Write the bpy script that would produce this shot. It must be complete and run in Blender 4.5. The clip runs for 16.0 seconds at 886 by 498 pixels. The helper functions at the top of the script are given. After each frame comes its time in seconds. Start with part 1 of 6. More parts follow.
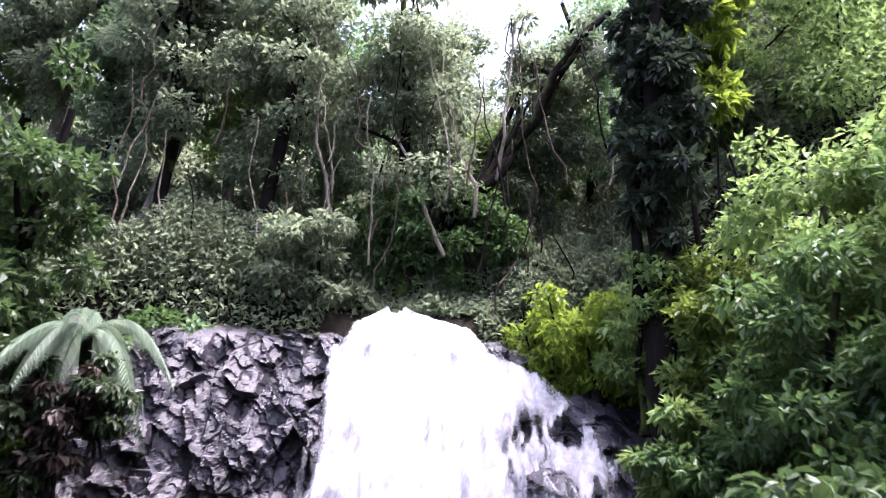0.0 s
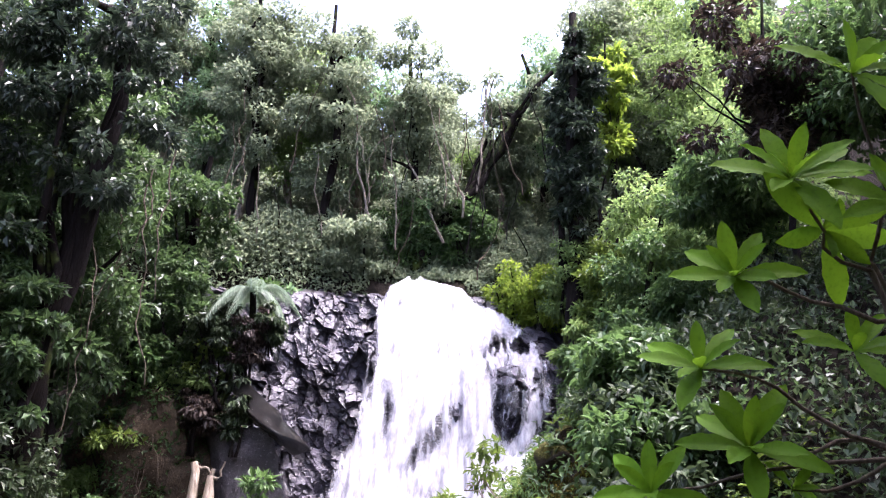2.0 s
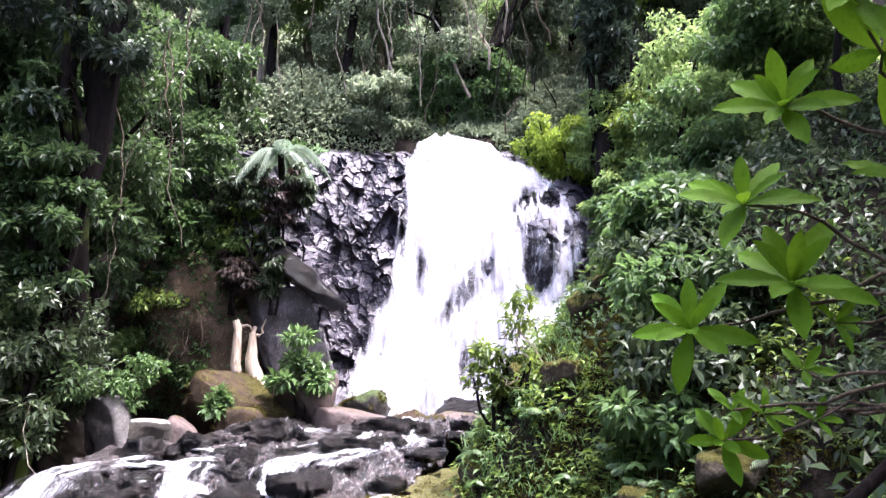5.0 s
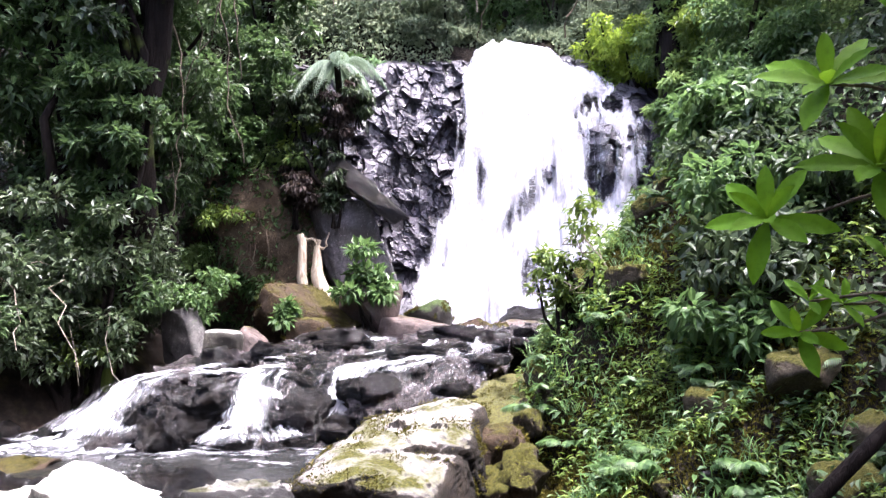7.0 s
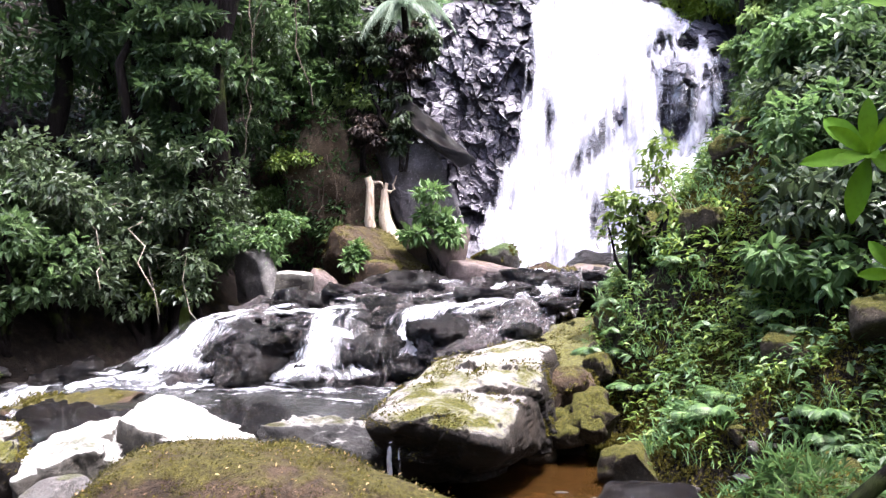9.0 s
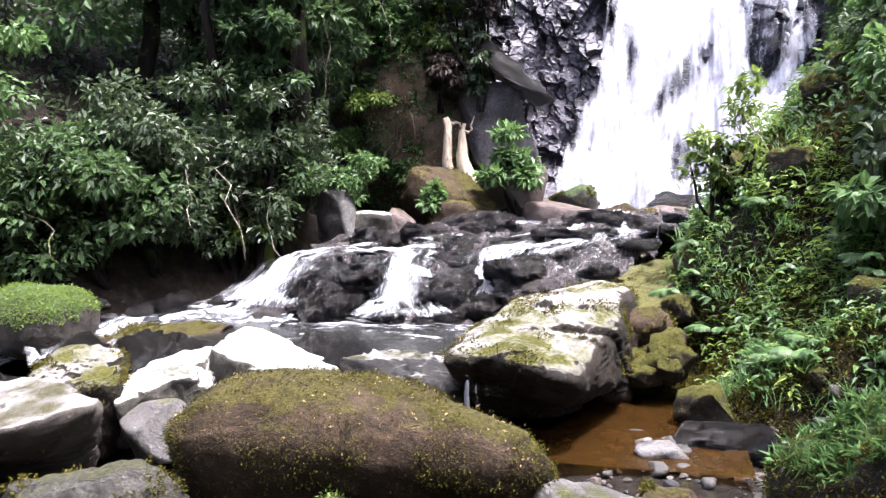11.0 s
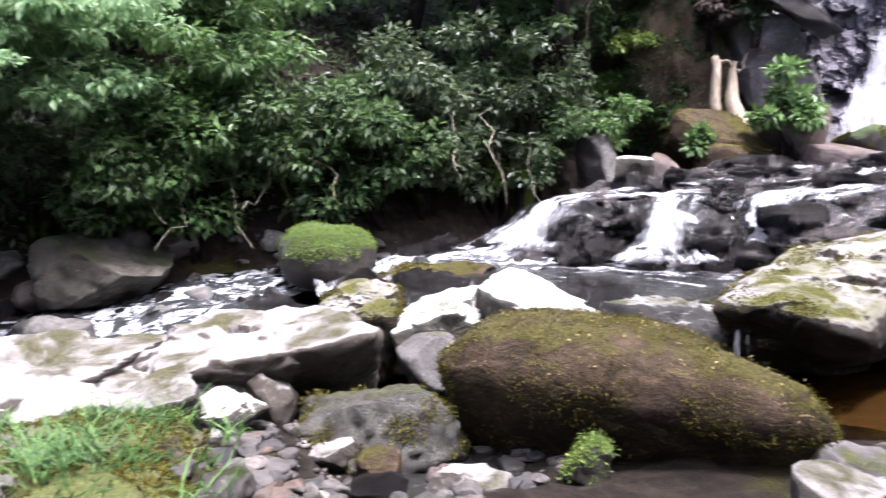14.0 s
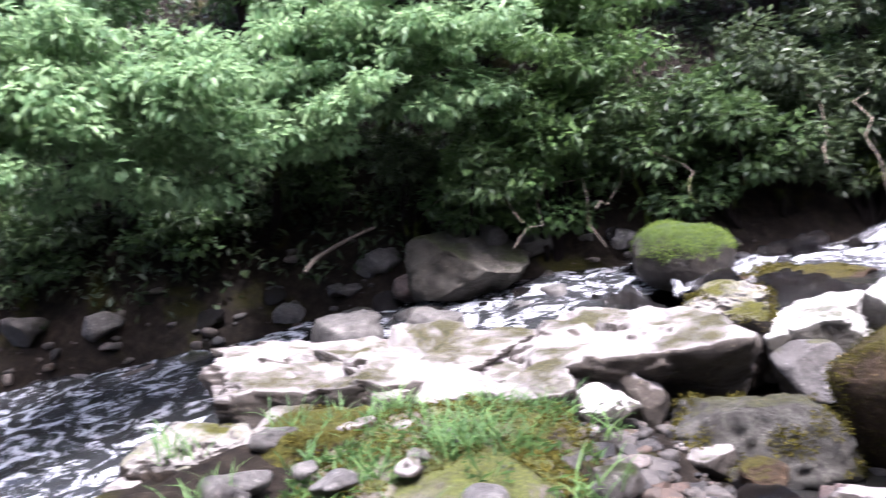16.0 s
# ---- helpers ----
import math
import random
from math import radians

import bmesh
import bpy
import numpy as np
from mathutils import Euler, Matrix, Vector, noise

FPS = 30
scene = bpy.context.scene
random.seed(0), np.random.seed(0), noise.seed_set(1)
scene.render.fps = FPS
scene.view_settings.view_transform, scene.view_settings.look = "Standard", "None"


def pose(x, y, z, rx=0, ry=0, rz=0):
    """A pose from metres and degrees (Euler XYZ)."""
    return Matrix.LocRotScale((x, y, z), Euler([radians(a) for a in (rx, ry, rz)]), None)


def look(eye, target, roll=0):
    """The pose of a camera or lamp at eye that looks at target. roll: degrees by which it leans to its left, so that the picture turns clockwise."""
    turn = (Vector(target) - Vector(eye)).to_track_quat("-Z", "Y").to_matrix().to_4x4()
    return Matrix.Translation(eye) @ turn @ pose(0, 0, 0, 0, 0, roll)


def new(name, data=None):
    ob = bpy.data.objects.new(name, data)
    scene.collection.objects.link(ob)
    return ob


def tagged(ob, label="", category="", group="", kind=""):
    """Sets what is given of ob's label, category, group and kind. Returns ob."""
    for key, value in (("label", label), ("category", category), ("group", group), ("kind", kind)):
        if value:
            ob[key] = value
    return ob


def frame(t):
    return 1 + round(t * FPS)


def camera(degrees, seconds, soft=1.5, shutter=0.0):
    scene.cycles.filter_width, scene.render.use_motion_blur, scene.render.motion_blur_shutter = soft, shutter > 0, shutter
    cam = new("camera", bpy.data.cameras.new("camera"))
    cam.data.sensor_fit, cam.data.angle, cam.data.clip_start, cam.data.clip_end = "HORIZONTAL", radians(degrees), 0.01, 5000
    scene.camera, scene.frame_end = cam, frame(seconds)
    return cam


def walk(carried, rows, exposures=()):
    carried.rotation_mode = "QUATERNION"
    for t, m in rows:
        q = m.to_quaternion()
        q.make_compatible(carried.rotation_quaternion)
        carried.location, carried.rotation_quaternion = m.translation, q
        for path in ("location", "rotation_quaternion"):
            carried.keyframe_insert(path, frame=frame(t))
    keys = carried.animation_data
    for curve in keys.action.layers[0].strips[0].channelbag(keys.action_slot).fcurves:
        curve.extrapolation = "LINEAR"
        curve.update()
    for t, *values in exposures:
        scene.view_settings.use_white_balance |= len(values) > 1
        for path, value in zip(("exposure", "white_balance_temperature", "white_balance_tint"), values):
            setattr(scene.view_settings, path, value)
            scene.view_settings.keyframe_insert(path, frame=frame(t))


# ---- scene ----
cam = camera(57.4, 16.0, soft=1.2, shutter=0.5)
METRES, TILT = 7.0, 10.0
BASE = pose(0.48, 5.63, 3.82, TILT, 0, 0)
ROWS = [
    (0.0, 0.0, 0.0, 0.0, -0.51, 9.73, -2.99),
    (0.5, -0.0067, -0.1466, -0.0193, -0.84, 9.17, -2.68),
    (1.0, -0.0185, -0.3942, -0.0455, -1.34, 8.71, -1.87),
    (1.5, -0.0461, -0.6846, -0.0812, -1.61, 8.35, -1.71),
    (2.0, -0.0626, -0.8575, -0.1126, -1.76, 8.19, -1.74),
    (2.5, -0.0571, -0.8586, -0.1128, -1.46, 7.59, -1.35),
    (3.0, -0.0569, -0.8558, -0.1143, -1.82, 5.67, -1.01),
    (3.5, -0.0616, -0.852, -0.1164, -0.3, 3.59, -0.93),
    (4.0, -0.0657, -0.8503, -0.1174, -0.72, 1.75, -0.55),
    (6.5, -0.0658, -0.8409, -0.1269, 3.45, -6.44, 1.71),
    (7.0, -0.0686, -0.8401, -0.1304, 4.4, -7.75, 1.82),
    (7.5, -0.0713, -0.8374, -0.1333, 5.46, -8.98, 1.83),
    (8.0, -0.0753, -0.8358, -0.1348, 6.72, -9.68, 2.16),
    (8.5, -0.0763, -0.834, -0.134, 7.58, -10.5, 2.17),
    (9.0, -0.0778, -0.8358, -0.1345, 8.85, -11.48, 2.36),
    (11.5, -0.0786, -0.8472, -0.1374, 15.92, -15.77, 3.51),
    (12.0, -0.0766, -0.8489, -0.1391, 17.93, -16.13, 3.85),
    (12.5, -0.0771, -0.8493, -0.1401, 19.97, -17.07, 4.01),
    (13.0, -0.0796, -0.8506, -0.1421, 22.57, -17.48, 4.91),
    (13.5, -0.0798, -0.8506, -0.1421, 25.93, -17.68, 6.02),
    (14.0, -0.0887, -0.8524, -0.1416, 31.49, -17.28, 7.26),
    (14.5, -0.0921, -0.8564, -0.1393, 37.57, -16.55, 9.0),
    (15.0, -0.0994, -0.864, -0.1379, 43.92, -16.0, 10.64),
    (15.5, -0.1067, -0.8736, -0.1328, 47.4, -14.75, 11.54),
    (16.0, -0.1155, -0.8874, -0.1273, 53.58, -13.63, 13.0),
]
EXPOSURES = [(0.0, 2.70, 5900, 26), (2.0, 2.78, 5900, 27), (4.0, 3.12, 5900, 26), (6.5, 3.16, 5900, 23), (9.0, 3.08, 5900, 20), (12.0, 2.92, 5850, 17), (16.0, 2.76, 5700, 23)]
walk(cam, [(t, BASE @ pose(METRES * x, METRES * y, METRES * z, 90 + pitch, roll, yaw)) for t, x, y, z, yaw, pitch, roll in ROWS], EXPOSURES)

# ---- sky and sun ----
SUN_EL, SUN_AZ = 74.0, 100.0          # degrees above the horizon; degrees from +y towards +x
world = bpy.data.worlds.new("world")
scene.world = world
world.use_nodes = True
wt = world.node_tree
sky = wt.nodes.new("ShaderNodeTexSky")
sky.sky_type, sky.sun_disc = "NISHITA", False
sky.sun_elevation, sky.sun_rotation = radians(SUN_EL), radians(SUN_AZ)
sky.air_density, sky.dust_density, sky.ozone_density = 1.0, 7.0, 0.3
wt.links.new(sky.outputs[0], wt.nodes["Background"].inputs[0])
wt.nodes["Background"].inputs[1].default_value = 0.15
sun = new("sun", bpy.data.lights.new("sun", "SUN"))
sun.data.energy, sun.data.angle, sun.data.color = 2.1, radians(5), (1.0, 0.97, 0.93)
sx, sy, sz = math.sin(radians(SUN_AZ)) * math.cos(radians(SUN_EL)), math.cos(radians(SUN_AZ)) * math.cos(radians(SUN_EL)), math.sin(radians(SUN_EL))
sun.matrix_world = look((sx * 60, sy * 60, sz * 60), (0, 0, 0))


# ---- materials ----
class Nodes:
    """Short hand for a material's nodes."""

    def __init__(self, name):
        self.m = bpy.data.materials.new(name)
        self.m.use_nodes = True
        self.t = self.m.node_tree
        self.b = self.t.nodes["Principled BSDF"]
        self.out = self.t.nodes["Material Output"]

    def n(self, kind, **values):
        node = self.t.nodes.new("ShaderNode" + kind)
        for key, value in values.items():
            node.inputs[key.replace("_", " ")].default_value = value
        return node

    def l(self, a, b):
        self.t.links.new(a, b)

    def coords(self, stretch=(1, 1, 1), world_space=False):
        if world_space:
            c = self.n("NewGeometry").outputs["Position"]
        else:
            c = self.n("TexCoord").outputs["Object"]
        mp = self.n("Mapping")
        mp.inputs["Scale"].default_value = stretch
        self.l(c, mp.inputs["Vector"])
        return mp.outputs[0]

    def noise(self, co, scale, detail=4.0, rough=0.55, distort=0.0):
        node = self.n("TexNoise", Scale=scale, Detail=detail, Roughness=rough, Distortion=distort)
        self.l(co, node.inputs["Vector"])
        return node.outputs["Fac"]

    def ramp(self, fac, *stops):
        node = self.n("ValToRGB")
        el = node.color_ramp.elements
        while len(el) < len(stops):
            el.new(0.5)
        for e, (p, c) in zip(el, stops):
            e.position, e.color = p, (*c, 1) if len(c) == 3 else c
        self.l(fac, node.inputs[0])
        return node.outputs[0]

    def grey(self, fac, lo, hi):
        node = self.n("MapRange")
        node.inputs[1].default_value, node.inputs[2].default_value = lo, hi
        self.l(fac, node.inputs[0])
        return node.outputs[0]

    def mix(self, fac, a, b):
        node = self.t.nodes.new("ShaderNodeMix")
        node.data_type = "RGBA"
        for s, v in ((node.inputs[0], fac), (node.inputs[6], a), (node.inputs[7], b)):
            if isinstance(v, bpy.types.NodeSocket):
                self.l(v, s)
            else:
                s.default_value = v if isinstance(v, float) else (*v, 1)
        return node.outputs[2]

    def math(self, op, a, b=0.0, clamp=False):
        node = self.t.nodes.new("ShaderNodeMath")
        node.operation, node.use_clamp = op, clamp
        for s, v in ((node.inputs[0], a), (node.inputs[1], b)):
            if isinstance(v, bpy.types.NodeSocket):
                self.l(v, s)
            else:
                s.default_value = v
        return node.outputs[0]

    def bump(self, height, strength=0.5, distance=0.02):
        node = self.n("Bump", Strength=strength, Distance=distance)
        self.l(height, node.inputs["Height"])
        self.l(node.outputs[0], self.b.inputs["Normal"])
        return node.outputs[0]


def rock_material(name, dark, light, moss=0.0, moss_colour=(0.10, 0.11, 0.02), rough=0.75, pale=None, pale_amount=0.0, scale=1.0, bump=0.055, shine=0.4):
    """Stone with grain and stains; moss by patches, mostly where the stone faces up; pale sunlit tops put into the
    colour.
    """
    k = Nodes(name)
    co = k.coords(world_space=True)
    big, mid, fine = k.noise(co, 1.6 * scale, 6, 0.6), k.noise(co, 6 * scale, 9, 0.68, 0.6), k.noise(co, 48 * scale, 6, 0.75)
    base = k.ramp(mid, (0.34, dark), (0.5, [0.6 * a + 0.4 * b for a, b in zip(dark, light)]), (0.68, light))
    base = k.mix(k.grey(big, 0.46, 0.66), base, [0.8 * dark[0], 0.72 * dark[1], 0.6 * dark[2]])
    base = k.mix(k.grey(fine, 0.42, 0.72), base, [0.45 * c for c in dark])
    base = k.mix(k.grey(k.noise(co, 23 * scale, 5, 0.7), 0.60, 0.68), base, [min(1.35 * c, 0.6) for c in light])
    # sun put into the colour: pale where the stone faces up, sides left dark
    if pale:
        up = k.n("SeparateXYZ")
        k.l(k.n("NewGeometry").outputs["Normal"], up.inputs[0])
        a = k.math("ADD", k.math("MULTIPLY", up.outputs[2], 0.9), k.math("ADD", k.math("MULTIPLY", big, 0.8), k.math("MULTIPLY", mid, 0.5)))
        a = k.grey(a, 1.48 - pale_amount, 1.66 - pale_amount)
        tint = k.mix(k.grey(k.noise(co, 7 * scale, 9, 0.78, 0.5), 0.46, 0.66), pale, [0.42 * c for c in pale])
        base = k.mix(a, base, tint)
    height = k.math("ADD", k.math("MULTIPLY", mid, 0.8), k.math("MULTIPLY", fine, 0.35))
    if moss > 0:
        up = k.n("SeparateXYZ")
        k.l(k.n("NewGeometry").outputs["Normal"], up.inputs[0])
        a = k.math("ADD", k.math("MULTIPLY", up.outputs[2], 0.5), k.math("ADD", big, k.math("MULTIPLY", mid, 0.45)))
        a = k.grey(a, 1.35 - moss, 1.5 - moss)
        green = k.ramp(k.noise(co, 38, 5, 0.75), (0.3, [0.35 * c for c in moss_colour]), (0.55, moss_colour), (0.75, [1.9 * c for c in moss_colour]))
        base = k.mix(a, base, green)
        height = k.math("ADD", height, k.math("MULTIPLY", k.math("MULTIPLY", k.noise(co, 90, 4, 0.8), a), 1.6))
    k.l(base, k.b.inputs["Base Color"])
    k.b.inputs["Roughness"].default_value = rough
    k.b.inputs["Specular IOR Level"].default_value = shine
    k.bump(height, 0.9, bump)
    return k.m


def leaf_material(name, dark, mid, light, rough=0.42, through_amount=0.4, gloss=0.3, cool=0.30):
    """Leaves: each one a little different, light shining through, a waxy face."""
    k = Nodes(name)
    dark, mid, light = [(r, g, max(b, cool * g)) for r, g, b in (dark, mid, light)]
    rnd = k.n("NewGeometry").outputs["Random Per Island"]
    co = k.coords(world_space=True)
    v = k.math("ADD", k.math("MULTIPLY", rnd, 0.6), k.math("MULTIPLY", k.noise(co, 0.9, 3), 0.45))
    col = k.ramp(v, (0.12, dark), (0.5, mid), (0.92, light))
    col = k.mix(k.grey(k.noise(co, 60, 3), 0.5, 0.8), col, [0.7 * c for c in mid])
    k.l(col, k.b.inputs["Base Color"])
    k.b.inputs["Roughness"].default_value = rough + 0.1
    k.b.inputs["Specular IOR Level"].default_value = gloss
    tr = k.n("BsdfTranslucent")
    k.l(k.mix(0.5, col, light), tr.inputs["Color"])
    mx = k.n("MixShader", Fac=through_amount)
    k.l(k.b.outputs[0], mx.inputs[1])
    k.l(tr.outputs[0], mx.inputs[2])
    k.l(mx.outputs[0], k.out.inputs["Surface"])
    return k.m


def bark_material(name, dark, light, moss=0.0):
    k = Nodes(name)
    co = k.coords((6, 6, 1.2), world_space=True)
    g, s = k.noise(co, 4, 6, 0.7, 0.5), k.noise(k.coords(world_space=True), 2.2, 4)
    base = k.ramp(g, (0.3, dark), (0.7, light))
    if moss:
        base = k.mix(k.grey(s, 0.62 - moss * 0.3, 0.75 - moss * 0.3), base, (0.05, 0.07, 0.015))
    k.l(base, k.b.inputs["Base Color"])
    k.b.inputs["Roughness"].default_value = 0.85
    k.b.inputs["Specular IOR Level"].default_value = 0.06
    k.bump(g, 0.9, 0.03)
    return k.m


def white_water_material(name, stretch, cover, scale=1.0, thinned=False, flow=False, soft=0.26, most=0.93, low=(0.12, 0.12, 0.155), high=(0.50, 0.505, 0.53)):
    """Broken white water: streaks of foam, clear in the gaps between them."""
    k = Nodes(name)
    if flow:
        along = k.n("Attribute")
        along.attribute_name = "flow"
        mp = k.n("Mapping")
        mp.inputs["Scale"].default_value = stretch
        k.l(along.outputs["Vector"], mp.inputs["Vector"])
        co = mp.outputs[0]
    else:
        co = k.coords(stretch, world_space=True)
    a, b = k.noise(co, 3.0 * scale, 5, 0.6, 0.4), k.noise(co, 11.0 * scale, 4, 0.65, 0.3)
    f = k.math("ADD", k.math("MULTIPLY", a, 0.65), k.math("MULTIPLY", b, 0.35))
    if thinned:
        at = k.n("Attribute")
        at.attribute_name = "cover"
        f = k.math("ADD", f, k.math("MULTIPLY", k.math("SUBTRACT", at.outputs["Fac"], 1.0), 0.5))
    fac = k.math("MULTIPLY", k.grey(f, 0.56 - cover, 0.56 + soft - cover), most)
    col = k.mix(k.grey(k.math("ADD", k.math("MULTIPLY", a, 0.55), k.math("MULTIPLY", b, 0.45)), 0.36, 0.56), low, high)
    k.l(col, k.b.inputs["Base Color"])
    k.b.inputs["Roughness"].default_value = 0.5
    k.bump(f, 0.6, 0.05)
    tr = k.n("BsdfTranslucent", Color=(0.62, 0.63, 0.67, 1))
    m1 = k.n("MixShader", Fac=0.35)
    k.l(k.b.outputs[0], m1.inputs[1]), k.l(tr.outputs[0], m1.inputs[2])
    clear = k.n("BsdfTransparent")
    m2 = k.n("MixShader")
    k.l(fac, m2.inputs[0]), k.l(clear.outputs[0], m2.inputs[1]), k.l(m1.outputs[0], m2.inputs[2])
    k.l(m2.outputs[0], k.out.inputs["Surface"])
    return k.m


def pool_material(name, colour, clear=0.0, foam=0.0, foam_scale=2.0, ripple=9.0):
    """Stream water: dark and glossy with ripples; foam lies on it in streaks."""
    k = Nodes(name)
    co = k.coords(world_space=True)
    rip = k.math("ADD", k.noise(co, ripple, 3, 0.5, 0.8), k.math("MULTIPLY", k.noise(co, ripple * 3.5, 3, 0.6), 0.4))
    col = colour
    rough = 0.06
    if foam:
        f = k.grey(k.math("ADD", k.math("MULTIPLY", k.noise(co, foam_scale, 6, 0.65, 1.2), 0.75), k.math("MULTIPLY", k.noise(co, foam_scale * 8, 4, 0.7), 0.25)), 0.64 - foam, 0.82 - foam)
        col = k.mix(f, colour, (0.62, 0.64, 0.68))
        k.l(col, k.b.inputs["Base Color"])
        k.l(k.grey(f, -0.1, 1.3), k.b.inputs["Roughness"])
    else:
        k.b.inputs["Base Color"].default_value = (*colour, 1)
        k.b.inputs["Roughness"].default_value = rough
    k.b.inputs["IOR"].default_value = 1.33
    k.bump(rip, 0.35, 0.03)
    if clear:
        tr = k.n("BsdfTransparent", Color=(0.75, 0.5, 0.25, 1))
        m = k.n("MixShader", Fac=clear)
        k.l(k.b.outputs[0], m.inputs[1]), k.l(tr.outputs[0], m.inputs[2])
        k.l(m.outputs[0], k.out.inputs["Surface"])
    return k.m


def earth_material():
    k = Nodes("forest floor")
    co = k.coords(world_space=True)
    a, b, c = k.noise(co, 1.3, 6, 0.6), k.noise(co, 9, 6, 0.7), k.noise(co, 60, 4, 0.7)
    base = k.ramp(b, (0.3, (0.006, 0.005, 0.004)), (0.5, (0.016, 0.012, 0.009)), (0.75, (0.04, 0.032, 0.023)))
    base = k.mix(k.grey(a, 0.57, 0.68), base, k.ramp(c, (0.3, (0.014, 0.014, 0.004)), (0.7, (0.055, 0.052, 0.012))))
    k.l(base, k.b.inputs["Base Color"])
    k.b.inputs["Roughness"].default_value = 0.9
    k.b.inputs["Specular IOR Level"].default_value = 0.1
    k.bump(k.math("ADD", b, c), 0.9, 0.06)
    return k.m


EARTH = earth_material()
WET_ROCK = rock_material("wet dark basalt", (0.0022, 0.0019, 0.0018), (0.022, 0.017, 0.014), rough=0.14, scale=2.2, bump=0.14, shine=0.5)
CLIFF_ROCK = rock_material("wet cliff stone", (0.016, 0.0145, 0.021), (0.105, 0.095, 0.12), rough=0.40, moss=0.02, scale=1.0, bump=0.03, shine=0.5)
GREY_ROCK = rock_material("grey river stone", (0.045, 0.042, 0.04), (0.17, 0.16, 0.15), rough=0.6, moss=0.10)
# pale stands for sun on the tops, the dark base for shaded sides
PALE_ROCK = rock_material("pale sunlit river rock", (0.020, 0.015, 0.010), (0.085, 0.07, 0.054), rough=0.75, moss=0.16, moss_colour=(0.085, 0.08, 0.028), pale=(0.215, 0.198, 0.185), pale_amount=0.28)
WHITE_ROCK = rock_material("white rock with sunlit tops", (0.022, 0.020, 0.015), (0.09, 0.08, 0.06), rough=0.75, moss=0.06, moss_colour=(0.08, 0.09, 0.03), pale=(0.36, 0.35, 0.325), pale_amount=0.34)
MOSS_ROCK = rock_material("mossy boulder", (0.018, 0.011, 0.006), (0.085, 0.056, 0.032), rough=0.85, moss=0.26, moss_colour=(0.080, 0.070, 0.012), shine=0.2)
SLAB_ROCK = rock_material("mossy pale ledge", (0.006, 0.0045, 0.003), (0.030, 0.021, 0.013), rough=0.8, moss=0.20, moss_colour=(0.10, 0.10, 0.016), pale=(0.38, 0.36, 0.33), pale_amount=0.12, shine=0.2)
MOSS_LEDGE = rock_material("ochre moss on a ledge", (0.016, 0.012, 0.008), (0.07, 0.054, 0.035), rough=0.8, moss=0.40, moss_colour=(0.11, 0.105, 0.016), pale=(0.34, 0.32, 0.29), pale_amount=0.20)
MOSSY_BLOCK = rock_material("thick moss on stone", (0.03, 0.024, 0.016), (0.10, 0.08, 0.055), rough=0.85, moss=0.52, moss_colour=(0.085, 0.082, 0.014), shine=0.15)
RED_ROCK = rock_material("reddish brown boulder", (0.045, 0.03, 0.026), (0.14, 0.10, 0.088), rough=0.5, moss=0.12, moss_colour=(0.12, 0.105, 0.02))
GREEN_ROCK = rock_material("boulder under green growth", (0.012, 0.009, 0.006), (0.05, 0.04, 0.028), rough=0.6, moss=0.50, moss_colour=(0.06, 0.10, 0.016))
BARK = bark_material("dark bark", (0.003, 0.0025, 0.002), (0.013, 0.010, 0.009), 0.2)
PALE_BARK = bark_material("pale bark", (0.08, 0.065, 0.05), (0.30, 0.26, 0.21), 0.2)
VINE_BARK = bark_material("brown root", (0.03, 0.022, 0.015), (0.12, 0.095, 0.07))
DEAD_WOOD = bark_material("bleached dead wood", (0.20, 0.15, 0.10), (0.52, 0.45, 0.36))
# shade and sun are put into the deep and the sunny leaf greens
LEAF_DEEP = leaf_material("leaf with deep shade in its colour", (0.010, 0.020, 0.009), (0.028, 0.045, 0.018), (0.07, 0.10, 0.042), rough=0.34, through_amount=0.3)
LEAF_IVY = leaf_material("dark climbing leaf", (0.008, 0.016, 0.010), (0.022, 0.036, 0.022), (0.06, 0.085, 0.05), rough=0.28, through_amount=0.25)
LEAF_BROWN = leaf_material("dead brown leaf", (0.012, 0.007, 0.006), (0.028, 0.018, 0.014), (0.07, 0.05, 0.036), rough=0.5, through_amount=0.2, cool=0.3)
LEAF_YELLOW = leaf_material("yellow-green leaf", (0.07, 0.12, 0.012), (0.17, 0.26, 0.026), (0.34, 0.44, 0.06), rough=0.4, through_amount=0.5, cool=0.12)
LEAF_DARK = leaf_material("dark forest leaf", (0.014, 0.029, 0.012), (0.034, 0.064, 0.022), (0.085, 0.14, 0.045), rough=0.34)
LEAF_MID = leaf_material("forest leaf", (0.022, 0.048, 0.012), (0.05, 0.10, 0.022), (0.12, 0.20, 0.04), rough=0.38)
LEAF_LIGHT = leaf_material("sunny leaf", (0.024, 0.046, 0.008), (0.074, 0.122, 0.018), (0.225, 0.30, 0.045), rough=0.4, cool=0.18)
# haze and sun are put into the next two leaf colours
LEAF_FAR = leaf_material("forest leaf greyed by haze", (0.072, 0.10, 0.06), (0.145, 0.185, 0.11), (0.28, 0.33, 0.20), rough=0.55, through_amount=0.5)
LEAF_HAZY = leaf_material("forest leaf paled by haze and sun", (0.06, 0.105, 0.03), (0.125, 0.205, 0.06), (0.27, 0.37, 0.12), rough=0.45, through_amount=0.5)
LEAF_BIG = leaf_material("broad glossy leaf", (0.020, 0.060, 0.002), (0.050, 0.128, 0.004), (0.13, 0.24, 0.010), rough=0.5, through_amount=0.5, gloss=0.07, cool=0.03)
LEAF_BANK = leaf_material("warm bank leaf", (0.028, 0.052, 0.008), (0.072, 0.118, 0.018), (0.17, 0.235, 0.04), rough=0.42, cool=0.12)
